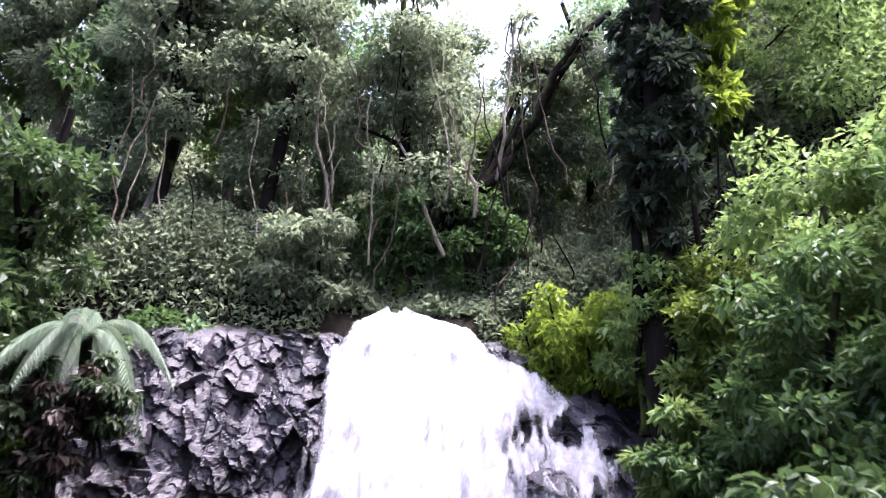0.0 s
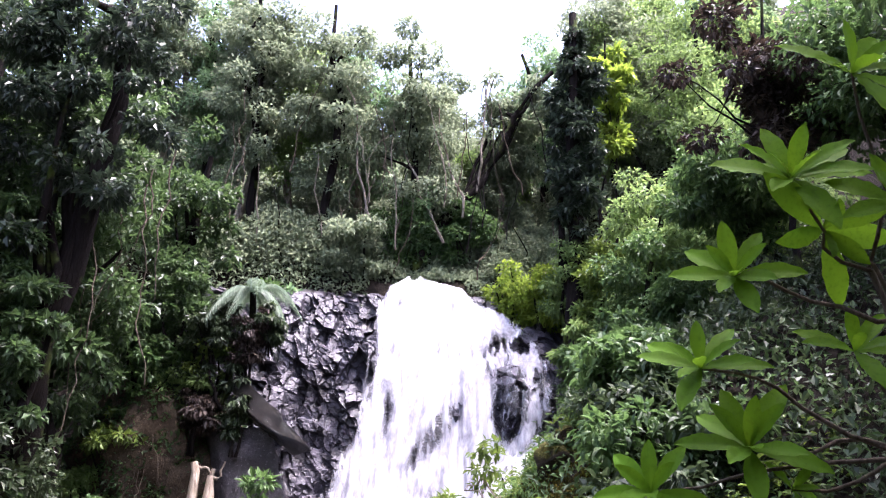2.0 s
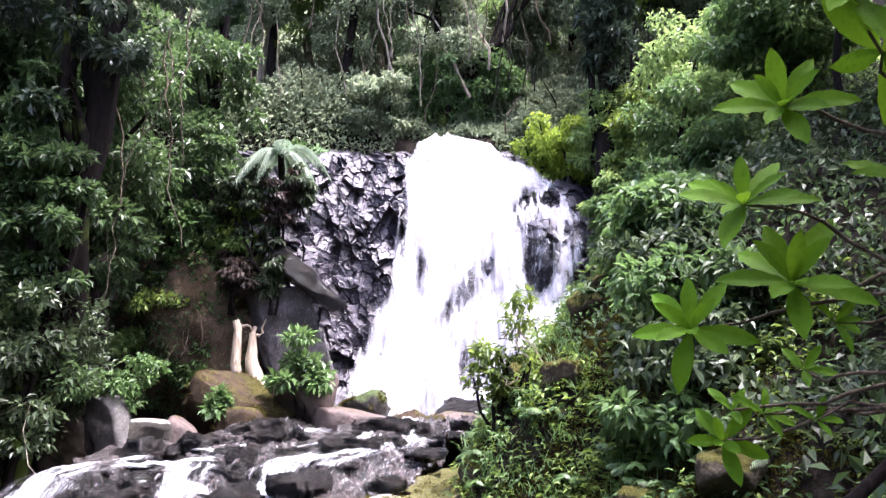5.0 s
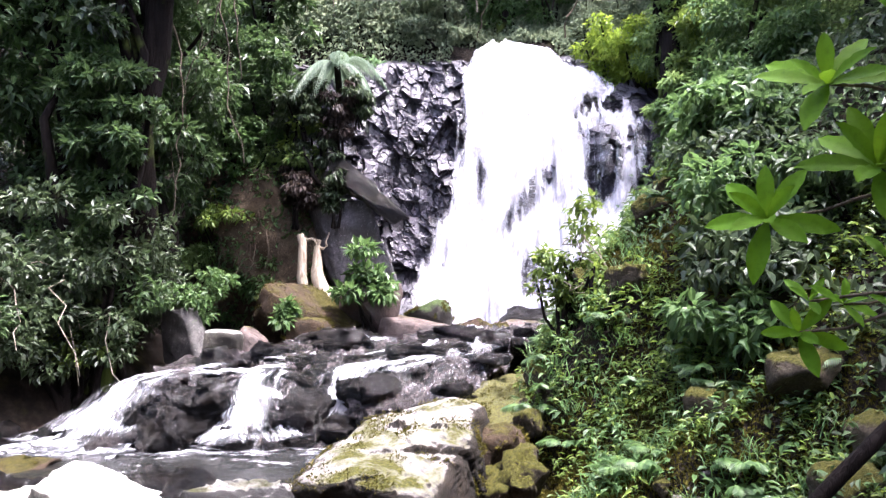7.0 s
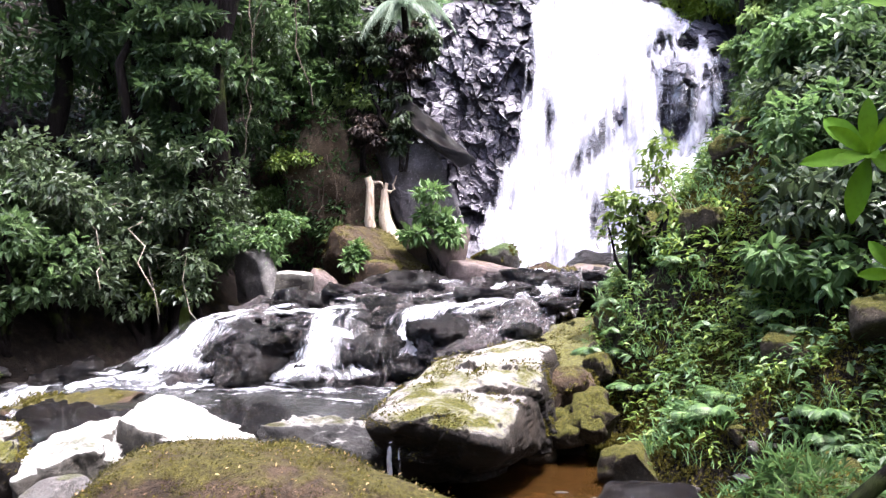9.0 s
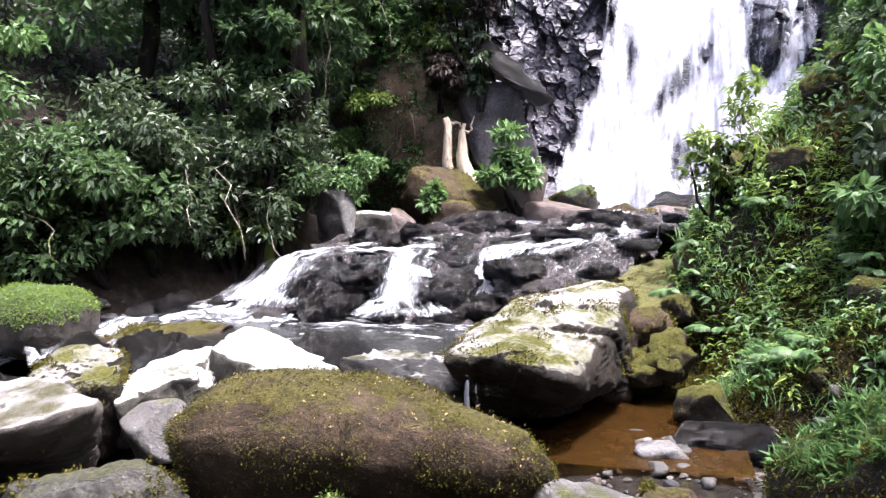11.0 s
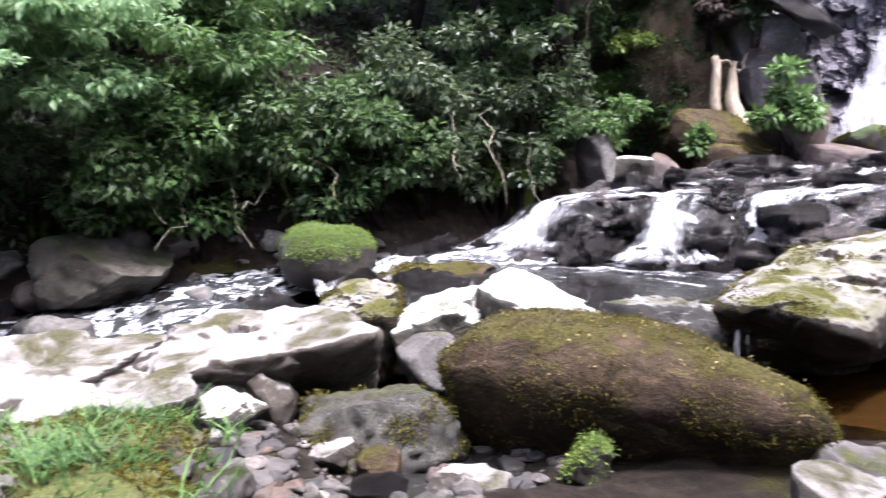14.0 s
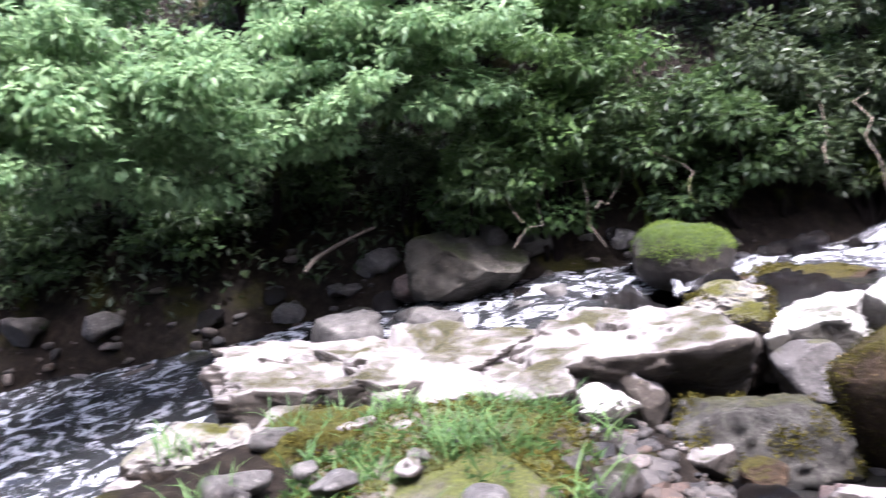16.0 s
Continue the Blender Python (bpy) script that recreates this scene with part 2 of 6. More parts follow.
LEAF_COOL = leaf_material("cool pale leaf", (0.042, 0.095, 0.036), (0.11, 0.20, 0.085), (0.27, 0.39, 0.19), rough=0.4, through_amount=0.5)
FROND = leaf_material("palm frond", (0.045, 0.075, 0.045), (0.095, 0.14, 0.088), (0.20, 0.26, 0.18), rough=0.38)
GRASS = leaf_material("grass blade", (0.025, 0.06, 0.008), (0.06, 0.125, 0.016), (0.14, 0.23, 0.04), rough=0.5)
MOSS_TUFT = leaf_material("moss tuft", (0.016, 0.016, 0.003), (0.056, 0.050, 0.009), (0.105, 0.092, 0.016), rough=0.8, through_amount=0.25, gloss=0.1, cool=0.1)
MOSS_DARK = leaf_material("dark moss", (0.008, 0.008, 0.002), (0.028, 0.026, 0.006), (0.06, 0.055, 0.012), rough=0.8, through_amount=0.2, gloss=0.1, cool=0.1)
DRY_LEAF = leaf_material("dry leaf", (0.10, 0.06, 0.025), (0.25, 0.17, 0.07), (0.5, 0.4, 0.22), rough=0.7)
POOL_FOAM = white_water_material("foam on the pool", (0.8, 1.6, 1.0), 0.10, 1.6)
FALL_WATER = white_water_material("falling white water", (1.0, 1.0, 0.16), 0.34, thinned=True, soft=0.30, low=(0.30, 0.295, 0.35), high=(0.62, 0.62, 0.66))
THIN_WATER = white_water_material("thin falling water", (1.6, 1.6, 0.14), 0.14, 1.3)
CASCADE_WATER = white_water_material("cascade water", (6.0, 1.1, 1.0), 0.42, 1.8, thinned=True, flow=True, soft=0.46, most=0.92, low=(0.22, 0.225, 0.25), high=(0.56, 0.57, 0.60))
def pebble_material():
    k = Nodes("river pebbles")
    rnd = k.n("NewGeometry").outputs["Random Per Island"]
    co = k.coords(world_space=True)
    base = k.ramp(rnd, (0.0, (0.012, 0.012, 0.013)), (0.4, (0.035, 0.032, 0.03)), (0.75, (0.075, 0.066, 0.057)), (0.9, (0.06, 0.036, 0.024)), (1.0, (0.22, 0.21, 0.20)))
    n = k.noise(co, 35, 6, 0.7)
    k.l(k.mix(k.grey(n, 0.4, 0.7), base, (0.02, 0.018, 0.016)), k.b.inputs["Base Color"])
    k.b.inputs["Roughness"].default_value = 0.65
    k.b.inputs["Specular IOR Level"].default_value = 0.3
    k.bump(n, 0.8, 0.015)
    return k.m


BED_ROCK = rock_material("wet stream bed rock", (0.010, 0.0085, 0.0085), (0.085, 0.068, 0.066), rough=0.22, scale=2.0, bump=0.08, shine=0.5)
LEDGE_WATER = white_water_material("thin water on the ledge", (1.4, 1.4, 0.3), 0.32, 1.6, most=0.9, low=(0.25, 0.25, 0.29), high=(0.6, 0.6, 0.64))
DARK_LEDGE = rock_material("dark wet ledge stone", (0.005, 0.0045, 0.004), (0.026, 0.022, 0.018), rough=0.35, moss=0.10, moss_colour=(0.06, 0.06, 0.012), pale=(0.30, 0.29, 0.27), pale_amount=0.05)
RIVULET = white_water_material("thin rivulets on rock", (2.6, 0.9, 2.0), 0.02, 3.2, soft=0.16, most=0.8, low=(0.2, 0.2, 0.23), high=(0.5, 0.5, 0.54))
PEBBLE = pebble_material()
POOL = pool_material("dark stream water", (0.012, 0.012, 0.011), foam=0.075, foam_scale=1.6)
RAPID = pool_material("running stream water", (0.02, 0.021, 0.022), foam=0.14, foam_scale=3.2, ripple=7.0)
BROWN_POOL = pool_material("brown clear pool water", (0.024, 0.012, 0.003), clear=0.35, ripple=6.0)


# ---- mesh makers ----
def mesh_object(name, verts, faces, material, parent=None, smooth=True, label=""):
    me = bpy.data.meshes.new(name)
    verts, faces = np.asarray(verts, dtype=np.float32), np.asarray(faces, dtype=np.int32)
    k = faces.shape[1]
    me.vertices.add(len(verts)), me.loops.add(faces.size), me.polygons.add(len(faces))
    me.vertices.foreach_set("co", verts.ravel())
    me.loops.foreach_set("vertex_index", faces.ravel())
    me.polygons.foreach_set("loop_start", np.arange(0, faces.size, k, dtype=np.int32))
    me.polygons.foreach_set("use_smooth", np.full(len(faces), smooth))
    me.update(calc_edges=True)
    me.materials.append(material)
    ob = new(name, me)
    ob.parent = parent
    return tagged(ob, label) if label else ob


def part(name, verts, faces, material, parent, label="", smooth=True):
    return mesh_object(name, verts, faces, material, parent, smooth, label)


def thing(name, at, label, category, group="", kind=""):
    ob = new(name)
    ob.location = at
    ob.empty_display_size = 0.1
    return tagged(ob, label, category, group, kind)


def hash3(i, j, k, seed):
    h = (i * 374761393 + j * 668265263 + k * 2147483647 + seed * 1274126177) & 0xFFFFFFFF
    h = ((h ^ (h >> 13)) * 1274126177) & 0xFFFFFFFF
    return ((h ^ (h >> 16)) & 0xFFFF) / 65535.0


def blocks(x, z, scale, seed):
    """Broken faces: every cell of a random mosaic gets its own depth and tilt."""
    px, pz = x * scale, z * scale
    ix, iz = np.floor(px).astype(np.int64), np.floor(pz).astype(np.int64)
    best = np.full(x.shape, 1e9)
    out = np.zeros(x.shape)
    for a in (-1, 0, 1):
        for b in (-1, 0, 1):
            i, j = ix + a, iz + b
            cx, cz = i + hash3(i, j, 0 * i, seed), j + hash3(i, j, 0 * i + 1, seed)
            d = (px - cx) ** 2 + (pz - cz) ** 2
            v = (hash3(i, j, 0 * i + 2, seed) - 0.5) + (hash3(i, j, 0 * i + 3, seed) - 0.5) * (px - cx) * 1.1 + (hash3(i, j, 0 * i + 4, seed) - 0.5) * (pz - cz) * 1.3
            out, best = np.where(d < best, v, out), np.minimum(d, best)
    return out


def blocks3(p, scale, seed):
    """The same in space, for stones: every cell of a random mosaic stands out by its own amount and tilt."""
    q = p * scale
    base = np.floor(q).astype(np.int64)
    best, out = np.full(len(p), 1e9), np.zeros(len(p))
    for a in (-1, 0, 1):
        for b in (-1, 0, 1):
            for c in (-1, 0, 1):
                i, j, k = base[:, 0] + a, base[:, 1] + b, base[:, 2] + c
                o = np.stack([i + hash3(i, j, k, seed), j + hash3(i, j, k, seed + 1), k + hash3(i, j, k, seed + 2)], -1)
                d = ((q - o) ** 2).sum(1)
                t = np.stack([hash3(i, j, k, seed + 4), hash3(i, j, k, seed + 5), hash3(i, j, k, seed + 6)], -1) - 0.5
                v = hash3(i, j, k, seed + 3) - 0.5 + 1.3 * ((q - o) * t).sum(1)
                out, best = np.where(d < best, v, out), np.minimum(d, best)
    return out


def value_noise(p, seed=0):
    """Smooth noise in 0..1 for an array of points."""
    p = np.asarray(p, dtype=np.float64)
    i = np.floor(p).astype(np.int64)
    f = p - i
    f = f * f * (3 - 2 * f)
    total = 0.0
    for a in (0, 1):
        for b in (0, 1):
            for c in (0, 1):
                w = (f[:, 0] if a else 1 - f[:, 0]) * (f[:, 1] if b else 1 - f[:, 1]) * (f[:, 2] if c else 1 - f[:, 2])
                total = total + w * hash3(i[:, 0] + a, i[:, 1] + b, i[:, 2] + c, seed)
    return total


def rough_noise(p, seed=0, octaves=4, gain=0.5):
    total, amp, norm = 0.0, 1.0, 0.0
    for o in range(octaves):
        total = total + amp * value_noise(np.asarray(p) * 2.0 ** o + 17.3 * o, seed + o)
        norm, amp = norm + amp, amp * gain
    return total / norm


def smooth(a, b, x):
    t = np.clip((np.asarray(x, dtype=float) - a) / (b - a), 0, 1)
    return t * t * (3 - 2 * t)


BALLS = {}


def ball(level):
    if level not in BALLS:
        bm = bmesh.new()
        bmesh.ops.create_icosphere(bm, subdivisions=level, radius=1.0)
        bm.verts.ensure_lookup_table()
        BALLS[level] = (np.array([v.co[:] for v in bm.verts]), np.array([[v.index for v in f.verts] for f in bm.faces]))
        bm.free()
    return BALLS[level]


def rock_shape(size, seed, cuts=9, level=4, rough=0.10, flat_top=0.0, square=0.3, chips=5, undercut=(0, 0), broken=0.10, crag=0, top=0.8):
    """A stone: a ball squared off, cut by random planes and roughened. size: half lengths."""
    rng = np.random.RandomState(seed)
    v, f = ball(level)
    v = v.copy()
    if square:
        p = 2.0 + 4.0 * square
        v /= (np.abs(v) ** p).sum(1)[:, None] ** (1 / p)
    if crag:
        # a block of flat broken faces with worn edges: six sides, roughly square, and some random ones
        n = np.concatenate([np.concatenate([np.eye(3), -np.eye(3)]) + rng.normal(size=(6, 3)) * 0.17, rng.normal(size=(crag, 3))])
        n = n / np.linalg.norm(n, axis=1)[:, None]
        d = np.concatenate([rng.uniform(0.8, 1.0, 6), rng.uniform(0.78, 1.05, crag)])
        n[2], d[2] = (n[2] * (0.5, 0.5, 1)) / np.linalg.norm(n[2] * (0.5, 0.5, 1)), top
        v = ball(level)[0] / ((np.maximum(ball(level)[0] @ n.T / d, 0) ** 16).sum(1) ** (1 / 16))[:, None]
        cuts = chips = 0
    cuts = min(cuts, 5)
    for c in range(cuts + chips):
        n = rng.normal(size=3)
        n /= np.linalg.norm(n)
        d = rng.uniform(0.52, 0.85) if c < cuts else rng.uniform(0.86, 1.0)
        over = np.maximum(v @ n - d, 0)
        v -= over[:, None] * n
    if flat_top:
        over = np.maximum(v[:, 2] - (1 - flat_top), 0)
        v[:, 2] -= over * 0.9
    v = v * np.asarray(size)
    v[:, :2] += np.asarray(undercut) * (smooth(0.6, -0.9, v[:, 2] / size[2]) * 1.2)[:, None] * (v[:, 1] < 0)[:, None] * np.clip(-v[:, 1:2] / size[1] * 2, 0, 1)
    s = max(size)
    nn = v / (np.linalg.norm(v, axis=1)[:, None] + 1e-9)
    d = (rough_noise(v / s * 1.7 + seed * 3.1, seed, 3) - 0.5) * rough * 2.2 * s + (rough_noise(v / s * 6 + seed, seed + 5, 4, 0.6) - 0.5) * rough * 0.9 * s
    if broken:
        w = v + s * 0.12 * np.stack([rough_noise(v / s * 3 + 9 * a, seed + a, 2) - 0.5 for a in (1, 2, 3)], -1)
        d = d + broken * s * (blocks3(w / s, 1.7, seed) + 0.5 * blocks3(w / s, 4.0, seed + 9) + 0.25 * blocks3(w / s, 9.0, seed + 19) + 0.12 * (rough_noise(w / s * 16, seed + 3, 2) - 0.5))
    return v + nn * d[:, None], f


def turned(v, rx=0, ry=0, rz=0):
    m = np.array(Euler((radians(rx), radians(ry), radians(rz))).to_matrix())
    return v @ m.T


def rock(name, at, size, turn, seed, material, label, category="rock", group="", **shape):
    """One stone standing at a place; its mesh is centred there."""
    v, f = rock_shape(size, seed, **shape)
    ob = mesh_object(name, turned(v, *turn), f, material)
    ob.location = at
    return tagged(ob, label, category, group)


def tube(points, radii, sides=8):
    """A tapered tube along points."""
    pts = np.asarray(points, dtype=float)
    rings, faces = [], []
    for i, p in enumerate(pts):
        d = pts[min(i + 1, len(pts) - 1)] - pts[max(i - 1, 0)]
        d /= np.linalg.norm(d) + 1e-9
        a = np.cross(d, (0.31, 0.17, 0.93) if abs(d[2]) < 0.9 else (1, 0, 0))
        a /= np.linalg.norm(a)
        b = np.cross(d, a)
        ang = np.arange(sides) * 2 * np.pi / sides
        rings.append(p + radii[i] * (np.cos(ang)[:, None] * a + np.sin(ang)[:, None] * b))
    for i in range(len(pts) - 1):
        for j in range(sides):
            k = (j + 1) % sides
            faces.append((i * sides + j, i * sides + k, (i + 1) * sides + k, (i + 1) * sides + j))
    return np.concatenate(rings), np.array(faces)


def bent(a, b, n, wobble, rng):
    """Points from a to b along a crooked line."""
    a, b = np.asarray(a, float), np.asarray(b, float)
    t = np.linspace(0, 1, n)[:, None]
    off = np.cumsum(rng.normal(size=(n, 3)), axis=0)
    off -= off[0] + (off[-1] - off[0]) * t
    return a + (b - a) * t + off * wobble


def joined(pieces):
    vs, fs, o = [], [], 0
    for v, f in pieces:
        vs.append(v), fs.append(np.asarray(f) + o)
        o += len(v)
    return np.concatenate(vs), np.concatenate(fs)


# leaf outlines: along, across, out of the blade
SIMPLE = (np.array([(0, 0, 0), (0.42, 0.5, 0.12), (0.42, -0.5, 0.12), (1, 0, -0.08)]), np.array([(0, 1, 3), (0, 3, 2)]))
FULL = (np.array([(0, 0, 0), (0.25, 0.36, 0.10), (0.6, 0.46, 0.10), (1, 0, -0.16), (0.6, -0.46, 0.10), (0.25, -0.36, 0.10), (0.45, 0, 0.0)]),
        np.array([(0, 1, 6), (1, 2, 6), (2, 3, 6), (3, 4, 6), (4, 5, 6), (5, 0, 6)]))
BLADE = (np.array([(0, 0.5, 0), (0, -0.5, 0), (0.5, 0.38, 0.10), (0.5, -0.38, 0.10), (1, 0, -0.12)]), np.array([(0, 1, 3), (0, 3, 2), (2, 3, 4)]))


def unit(a):
    return a / (np.linalg.norm(a, axis=1)[:, None] + 1e-9)


def leaves(pos, way, face, length, width, outline=SIMPLE):
    """Many leaves as one list of triangles. way: along each leaf; face: roughly its upper side."""
    tv, tf = outline
    u = unit(way)
    s = unit(np.cross(face, u))
    w = np.cross(u, s)
    L, W = np.asarray(length)[:, None, None], np.asarray(width)[:, None, None]
    v = pos[:, None, :] + L * tv[None, :, 0, None] * u[:, None, :] + W * tv[None, :, 1, None] * s[:, None, :] + L * tv[None, :, 2, None] * w[:, None, :]
    f = tf[None] + (np.arange(len(pos)) * len(tv))[:, None, None]
    return v.reshape(-1, 3), f.reshape(-1, 3)


def crown_leaves(rng, centres, radii, count, size, outline=SIMPLE, shape=0.5, droop=0.35, hollow=0.45):
    """Leaves in clumps. centres and radii (n,3): each clump an ellipsoid whose shell carries most leaves."""
    centres, radii = np.asarray(centres, float), np.asarray(radii, float)
    vol = (radii ** 2).sum(1)
    pick = rng.choice(len(centres), count, p=vol / vol.sum())
    d = unit(rng.normal(size=(count, 3)))
    r = hollow + (1 - hollow) * rng.rand(count) ** 0.6
    r *= 0.8 + 0.45 * rng.rand(count) * value_noise(d * 3 + pick[:, None] * 5.7, 3)
    pos = centres[pick] + d * r[:, None] * radii[pick]
    way = d * 0.7 + rng.normal(size=(count, 3)) * 0.55 + np.array((0, 0, -droop))
    face = d * 0.35 + rng.normal(size=(count, 3)) * 0.32 + np.array((0, 0, 0.9))
    L = size * (0.6 + 0.8 * rng.rand(count))
    return leaves(pos, way, face, L, L * shape * (0.8 + 0.4 * rng.rand(count)), outline)


def clumps(rng, centre, radii, n, small=(0.18, 0.36), flat=0.6):
    """Clump places inside an ellipsoid, nearer to its surface than its middle."""
    d = unit(rng.normal(size=(n, 3)))
    r = rng.rand(n) ** 0.5
    c = np.asarray(centre) + d * r[:, None] * np.asarray(radii) * 0.85
    k = rng.uniform(*small, size=(n, 1)) * np.min(radii)
    return c, np.repeat(k, 3, 1) * np.array((1.2, 1.2, flat)) * rng.uniform(0.8, 1.2, size=(n, 3))


def tree(name, base, top, crown_at, crown_size, seed, leaf, bark, label, n_clumps=26, count=5000, size=0.16, radius=0.16, limbs=5, group="", category="tree", outline=SIMPLE, shape=0.5, droop=0.35):
    """A tree: trunk from base to top, limbs out to the clumps, a crown of leaves in clumps. Places in the world."""
    rng = np.random.RandomState(seed)
    base, top, c = np.asarray(base, float), np.asarray(top, float), np.asarray(crown_at, float)
    ob = thing(name, base, label, category, group)
    h = np.linalg.norm(top - base)
    line = bent((0, 0, -0.3), top - base, 9, 0.018 * h, rng)
    part("trunk", *tube(line, np.linspace(radius, radius * 0.35, 9), 9), bark, ob)
    cc, rr = clumps(rng, c - base, crown_size, n_clumps)
    for i in range(limbs):
        s = line[rng.randint(3, 8)]
        e = cc[rng.randint(len(cc))]
        part("limb", *tube(bent(s, e, 6, 0.03 * np.linalg.norm(e - s), rng), np.linspace(radius * 0.4, radius * 0.08, 6), 6), bark, ob)
    part("crown", *crown_leaves(rng, cc, rr, count, size, outline, shape, droop), leaf, ob, smooth=False)
    return ob


def shrub(name, base, spread, seed, leaf, label, n_clumps=14, count=2500, size=0.10, stems=5, group="", category="shrub", outline=SIMPLE, shape=0.5, droop=0.3, lift=0.55, bark=None, twigs=0):
    """A shrub: stems from one foot into clumps of leaves. spread: half width, half depth, height."""
    rng = np.random.RandomState(seed)
    ob = thing(name, base, label, category, group)
    c, r = np.array((0, 0, spread[2] * lift)), np.array((spread[0], spread[1], spread[2] * 0.55))
    cc, rr = clumps(rng, c, r, n_clumps, (0.28, 0.5))
    for i in range(stems):
        e = cc[rng.randint(len(cc))]
        part("stem", *tube(bent((rng.normal() * 0.05, rng.normal() * 0.05, -0.15), e, 6, 0.03 * spread[2], rng), np.linspace(0.025, 0.008, 6) * max(spread[2], 0.6), 6), bark or BARK, ob)
    for i in range(twigs):
        a = rng.uniform(0, 2 * math.pi)
        e = np.array((math.cos(a) * spread[0] * 1.1, -abs(math.sin(a)) * spread[1] * 1.2, spread[2] * rng.uniform(0.05, 0.6)))
        part("twig", *tube(bent((0, 0, spread[2] * 0.6), e, 7, 0.05 * spread[2], rng), np.linspace(0.010, 0.004, 7), 5), PALE_BARK, ob)
    part("foliage", *crown_leaves(rng, cc, rr, count, size, outline, shape, droop), leaf, ob, smooth=False)
    return ob


# ---- ground ----
def stream_left(y):
    """The stream's far (western) edge."""
    return -4.7 - 6.4 * (1 - smooth(-1.5, 8.5, y)) - 0.85 * smooth(6.9, 6.0, y) * smooth(2.2, 3.8, y)


def bank_right(y):
    """Where the eastern bank begins to rise."""
    y = np.asarray(y, float)
    return 0.15 + 0.13 * np.maximum(y - 5.5, 0) + 1.15 * smooth(10.0, 11.5, y) - 0.60 * smooth(6.9, 7.7, y) * smooth(11.2, 9.8, y) + 1.0 * smooth(6.0, 5.4, y) * smooth(3.0, 3.8, y)


def ground_z(x, y):
    x, y = np.asarray(x, float), np.asarray(y, float)
    z = -0.15 + 0.25 * smooth(6.3, 6.9, y) + 0.50 * smooth(7.2, 9.2, y) + 0.25 * smooth(9.5, 12.5, y)
    side = smooth(-4.6, -6.4, x) * smooth(7.0, 4.5, y)
    z = z - side * (0.15 + 0.10 * np.clip(6 - y, 0, 12))
    near = smooth(4.4, 2.6, y) * smooth(-6.0, -4.9, x)
    z = z + near * (0.30 - 0.32 * smooth(0.9, 0.2, np.hypot((x + 2.6) / 0.8, (y - 3.4) / 1.1)))
    r = np.maximum(x - bank_right(y), 0)
    s = smooth(5.5, 8.5, y)
    z = z + (1.15 + 1.15 * s) * (1 - np.exp(-r / 1.7)) + (0.26 + 0.16 * s) * r
    l = np.maximum(stream_left(y) - x, 0)
    z = z + 1.6 * (1 - np.exp(-l / 2.2)) + 0.45 * l - 0.15 * np.maximum(l - 12, 0)
    b = np.maximum(y - 14.9, 0)
    z = z + 4.9 * smooth(14.9, 15.9, y) * smooth(-14, -4, x) + 0.75 * np.minimum(b, 14) + 0.25 * np.maximum(b - 14, 0)
    back = np.maximum(-2.5 - y, 0) * smooth(-6.2, -4.0, x)
    z = z + 2.0 * (1 - np.exp(-back / 4.0)) + 0.22 * back
    far = np.maximum(np.hypot(x, y - 5) - 60, 0)
    z = z * smooth(4000, 600, np.hypot(x, y)) - 0.02 * np.minimum(far, 800)
    p = np.stack([x, y, np.zeros_like(x)], -1).reshape(-1, 3)
    n = (rough_noise(p * 0.9, 11, 4) - 0.5).reshape(x.shape) * 0.35 + (rough_noise(p * 4.0, 12, 4, 0.7) - 0.5).reshape(x.shape) * 0.20
    return z + n


def axis(lo, hi, step, reach):
    inner = np.arange(lo, hi + step / 2, step)
    k = np.cumsum(step * 1.22 ** np.arange(1, 48))
    k = k[k < reach]
    return np.concatenate([(lo - k)[::-1], inner, hi + k])


gx, gy = axis(-12, 5, 0.09, 3500), axis(-1.5, 17, 0.09, 3500)
GX, GY = np.meshgrid(gx, gy)
GZ = ground_z(GX, GY)
idx = np.arange(GX.size).reshape(GX.shape)
quads = np.stack([idx[:-1, :-1], idx[:-1, 1:], idx[1:, 1:], idx[1:, :-1]], -1).reshape(-1, 4)
tagged(mesh_object("ground", np.stack([GX, GY, GZ], -1).reshape(-1, 3), quads, EARTH), "damp dark earth and leaf litter of the gorge", "ground", kind="structure")


def gz(x, y):
    return float(ground_z(np.array([x]), np.array([y]))[0])


def sheet(name, u, v, place, material, label, category="water", kind="structure", parent=None):
    """A surface over two lists of parameters. place(U, V) gives the points."""
    U, V = np.meshgrid(u, v)
    P = np.stack(place(U, V), -1)
    i = np.arange(U.size).reshape(U.shape)
    q = np.stack([i[:-1, :-1], i[:-1, 1:], i[1:, 1:], i[1:, :-1]], -1).reshape(-1, 4)
    ob = mesh_object(name, P.reshape(-1, 3), q, material, parent)
    return tagged(ob, label, category, kind=kind) if parent is None else ob


# ---- cliff and waterfall ----
def wave(x, z, scale, seed, octaves=3):
    p = np.stack([x * scale, z * scale, np.full_like(x, seed * 1.7)], -1).reshape(-1, 3)
    return rough_noise(p, seed, octaves).reshape(x.shape) - 0.5


def bulge(x, z, cx, cz, rx, rz, lean=0.0):
    dx, dz = x - cx, z - cz
    dx = dx - lean * dz
    return np.exp(-((dx / rx) ** 2 + (dz / rz) ** 2))


def face_y(x, z):
    """How far back the smooth face of the cliff lies."""
    y = 13.55 + 0.34 * np.maximum(z - 1.0, 0) + 0.05 * np.maximum(z - 4.2, 0) ** 2
    y = y - 0.55 * np.exp(-((x - 2.3) / 1.3) ** 2) * smooth(5.6, 3.6, z)
    y = y - 0.5 * smooth(-1.4, -2.6, x) - 0.35 * smooth(2.6, 4.0, x)
    return y


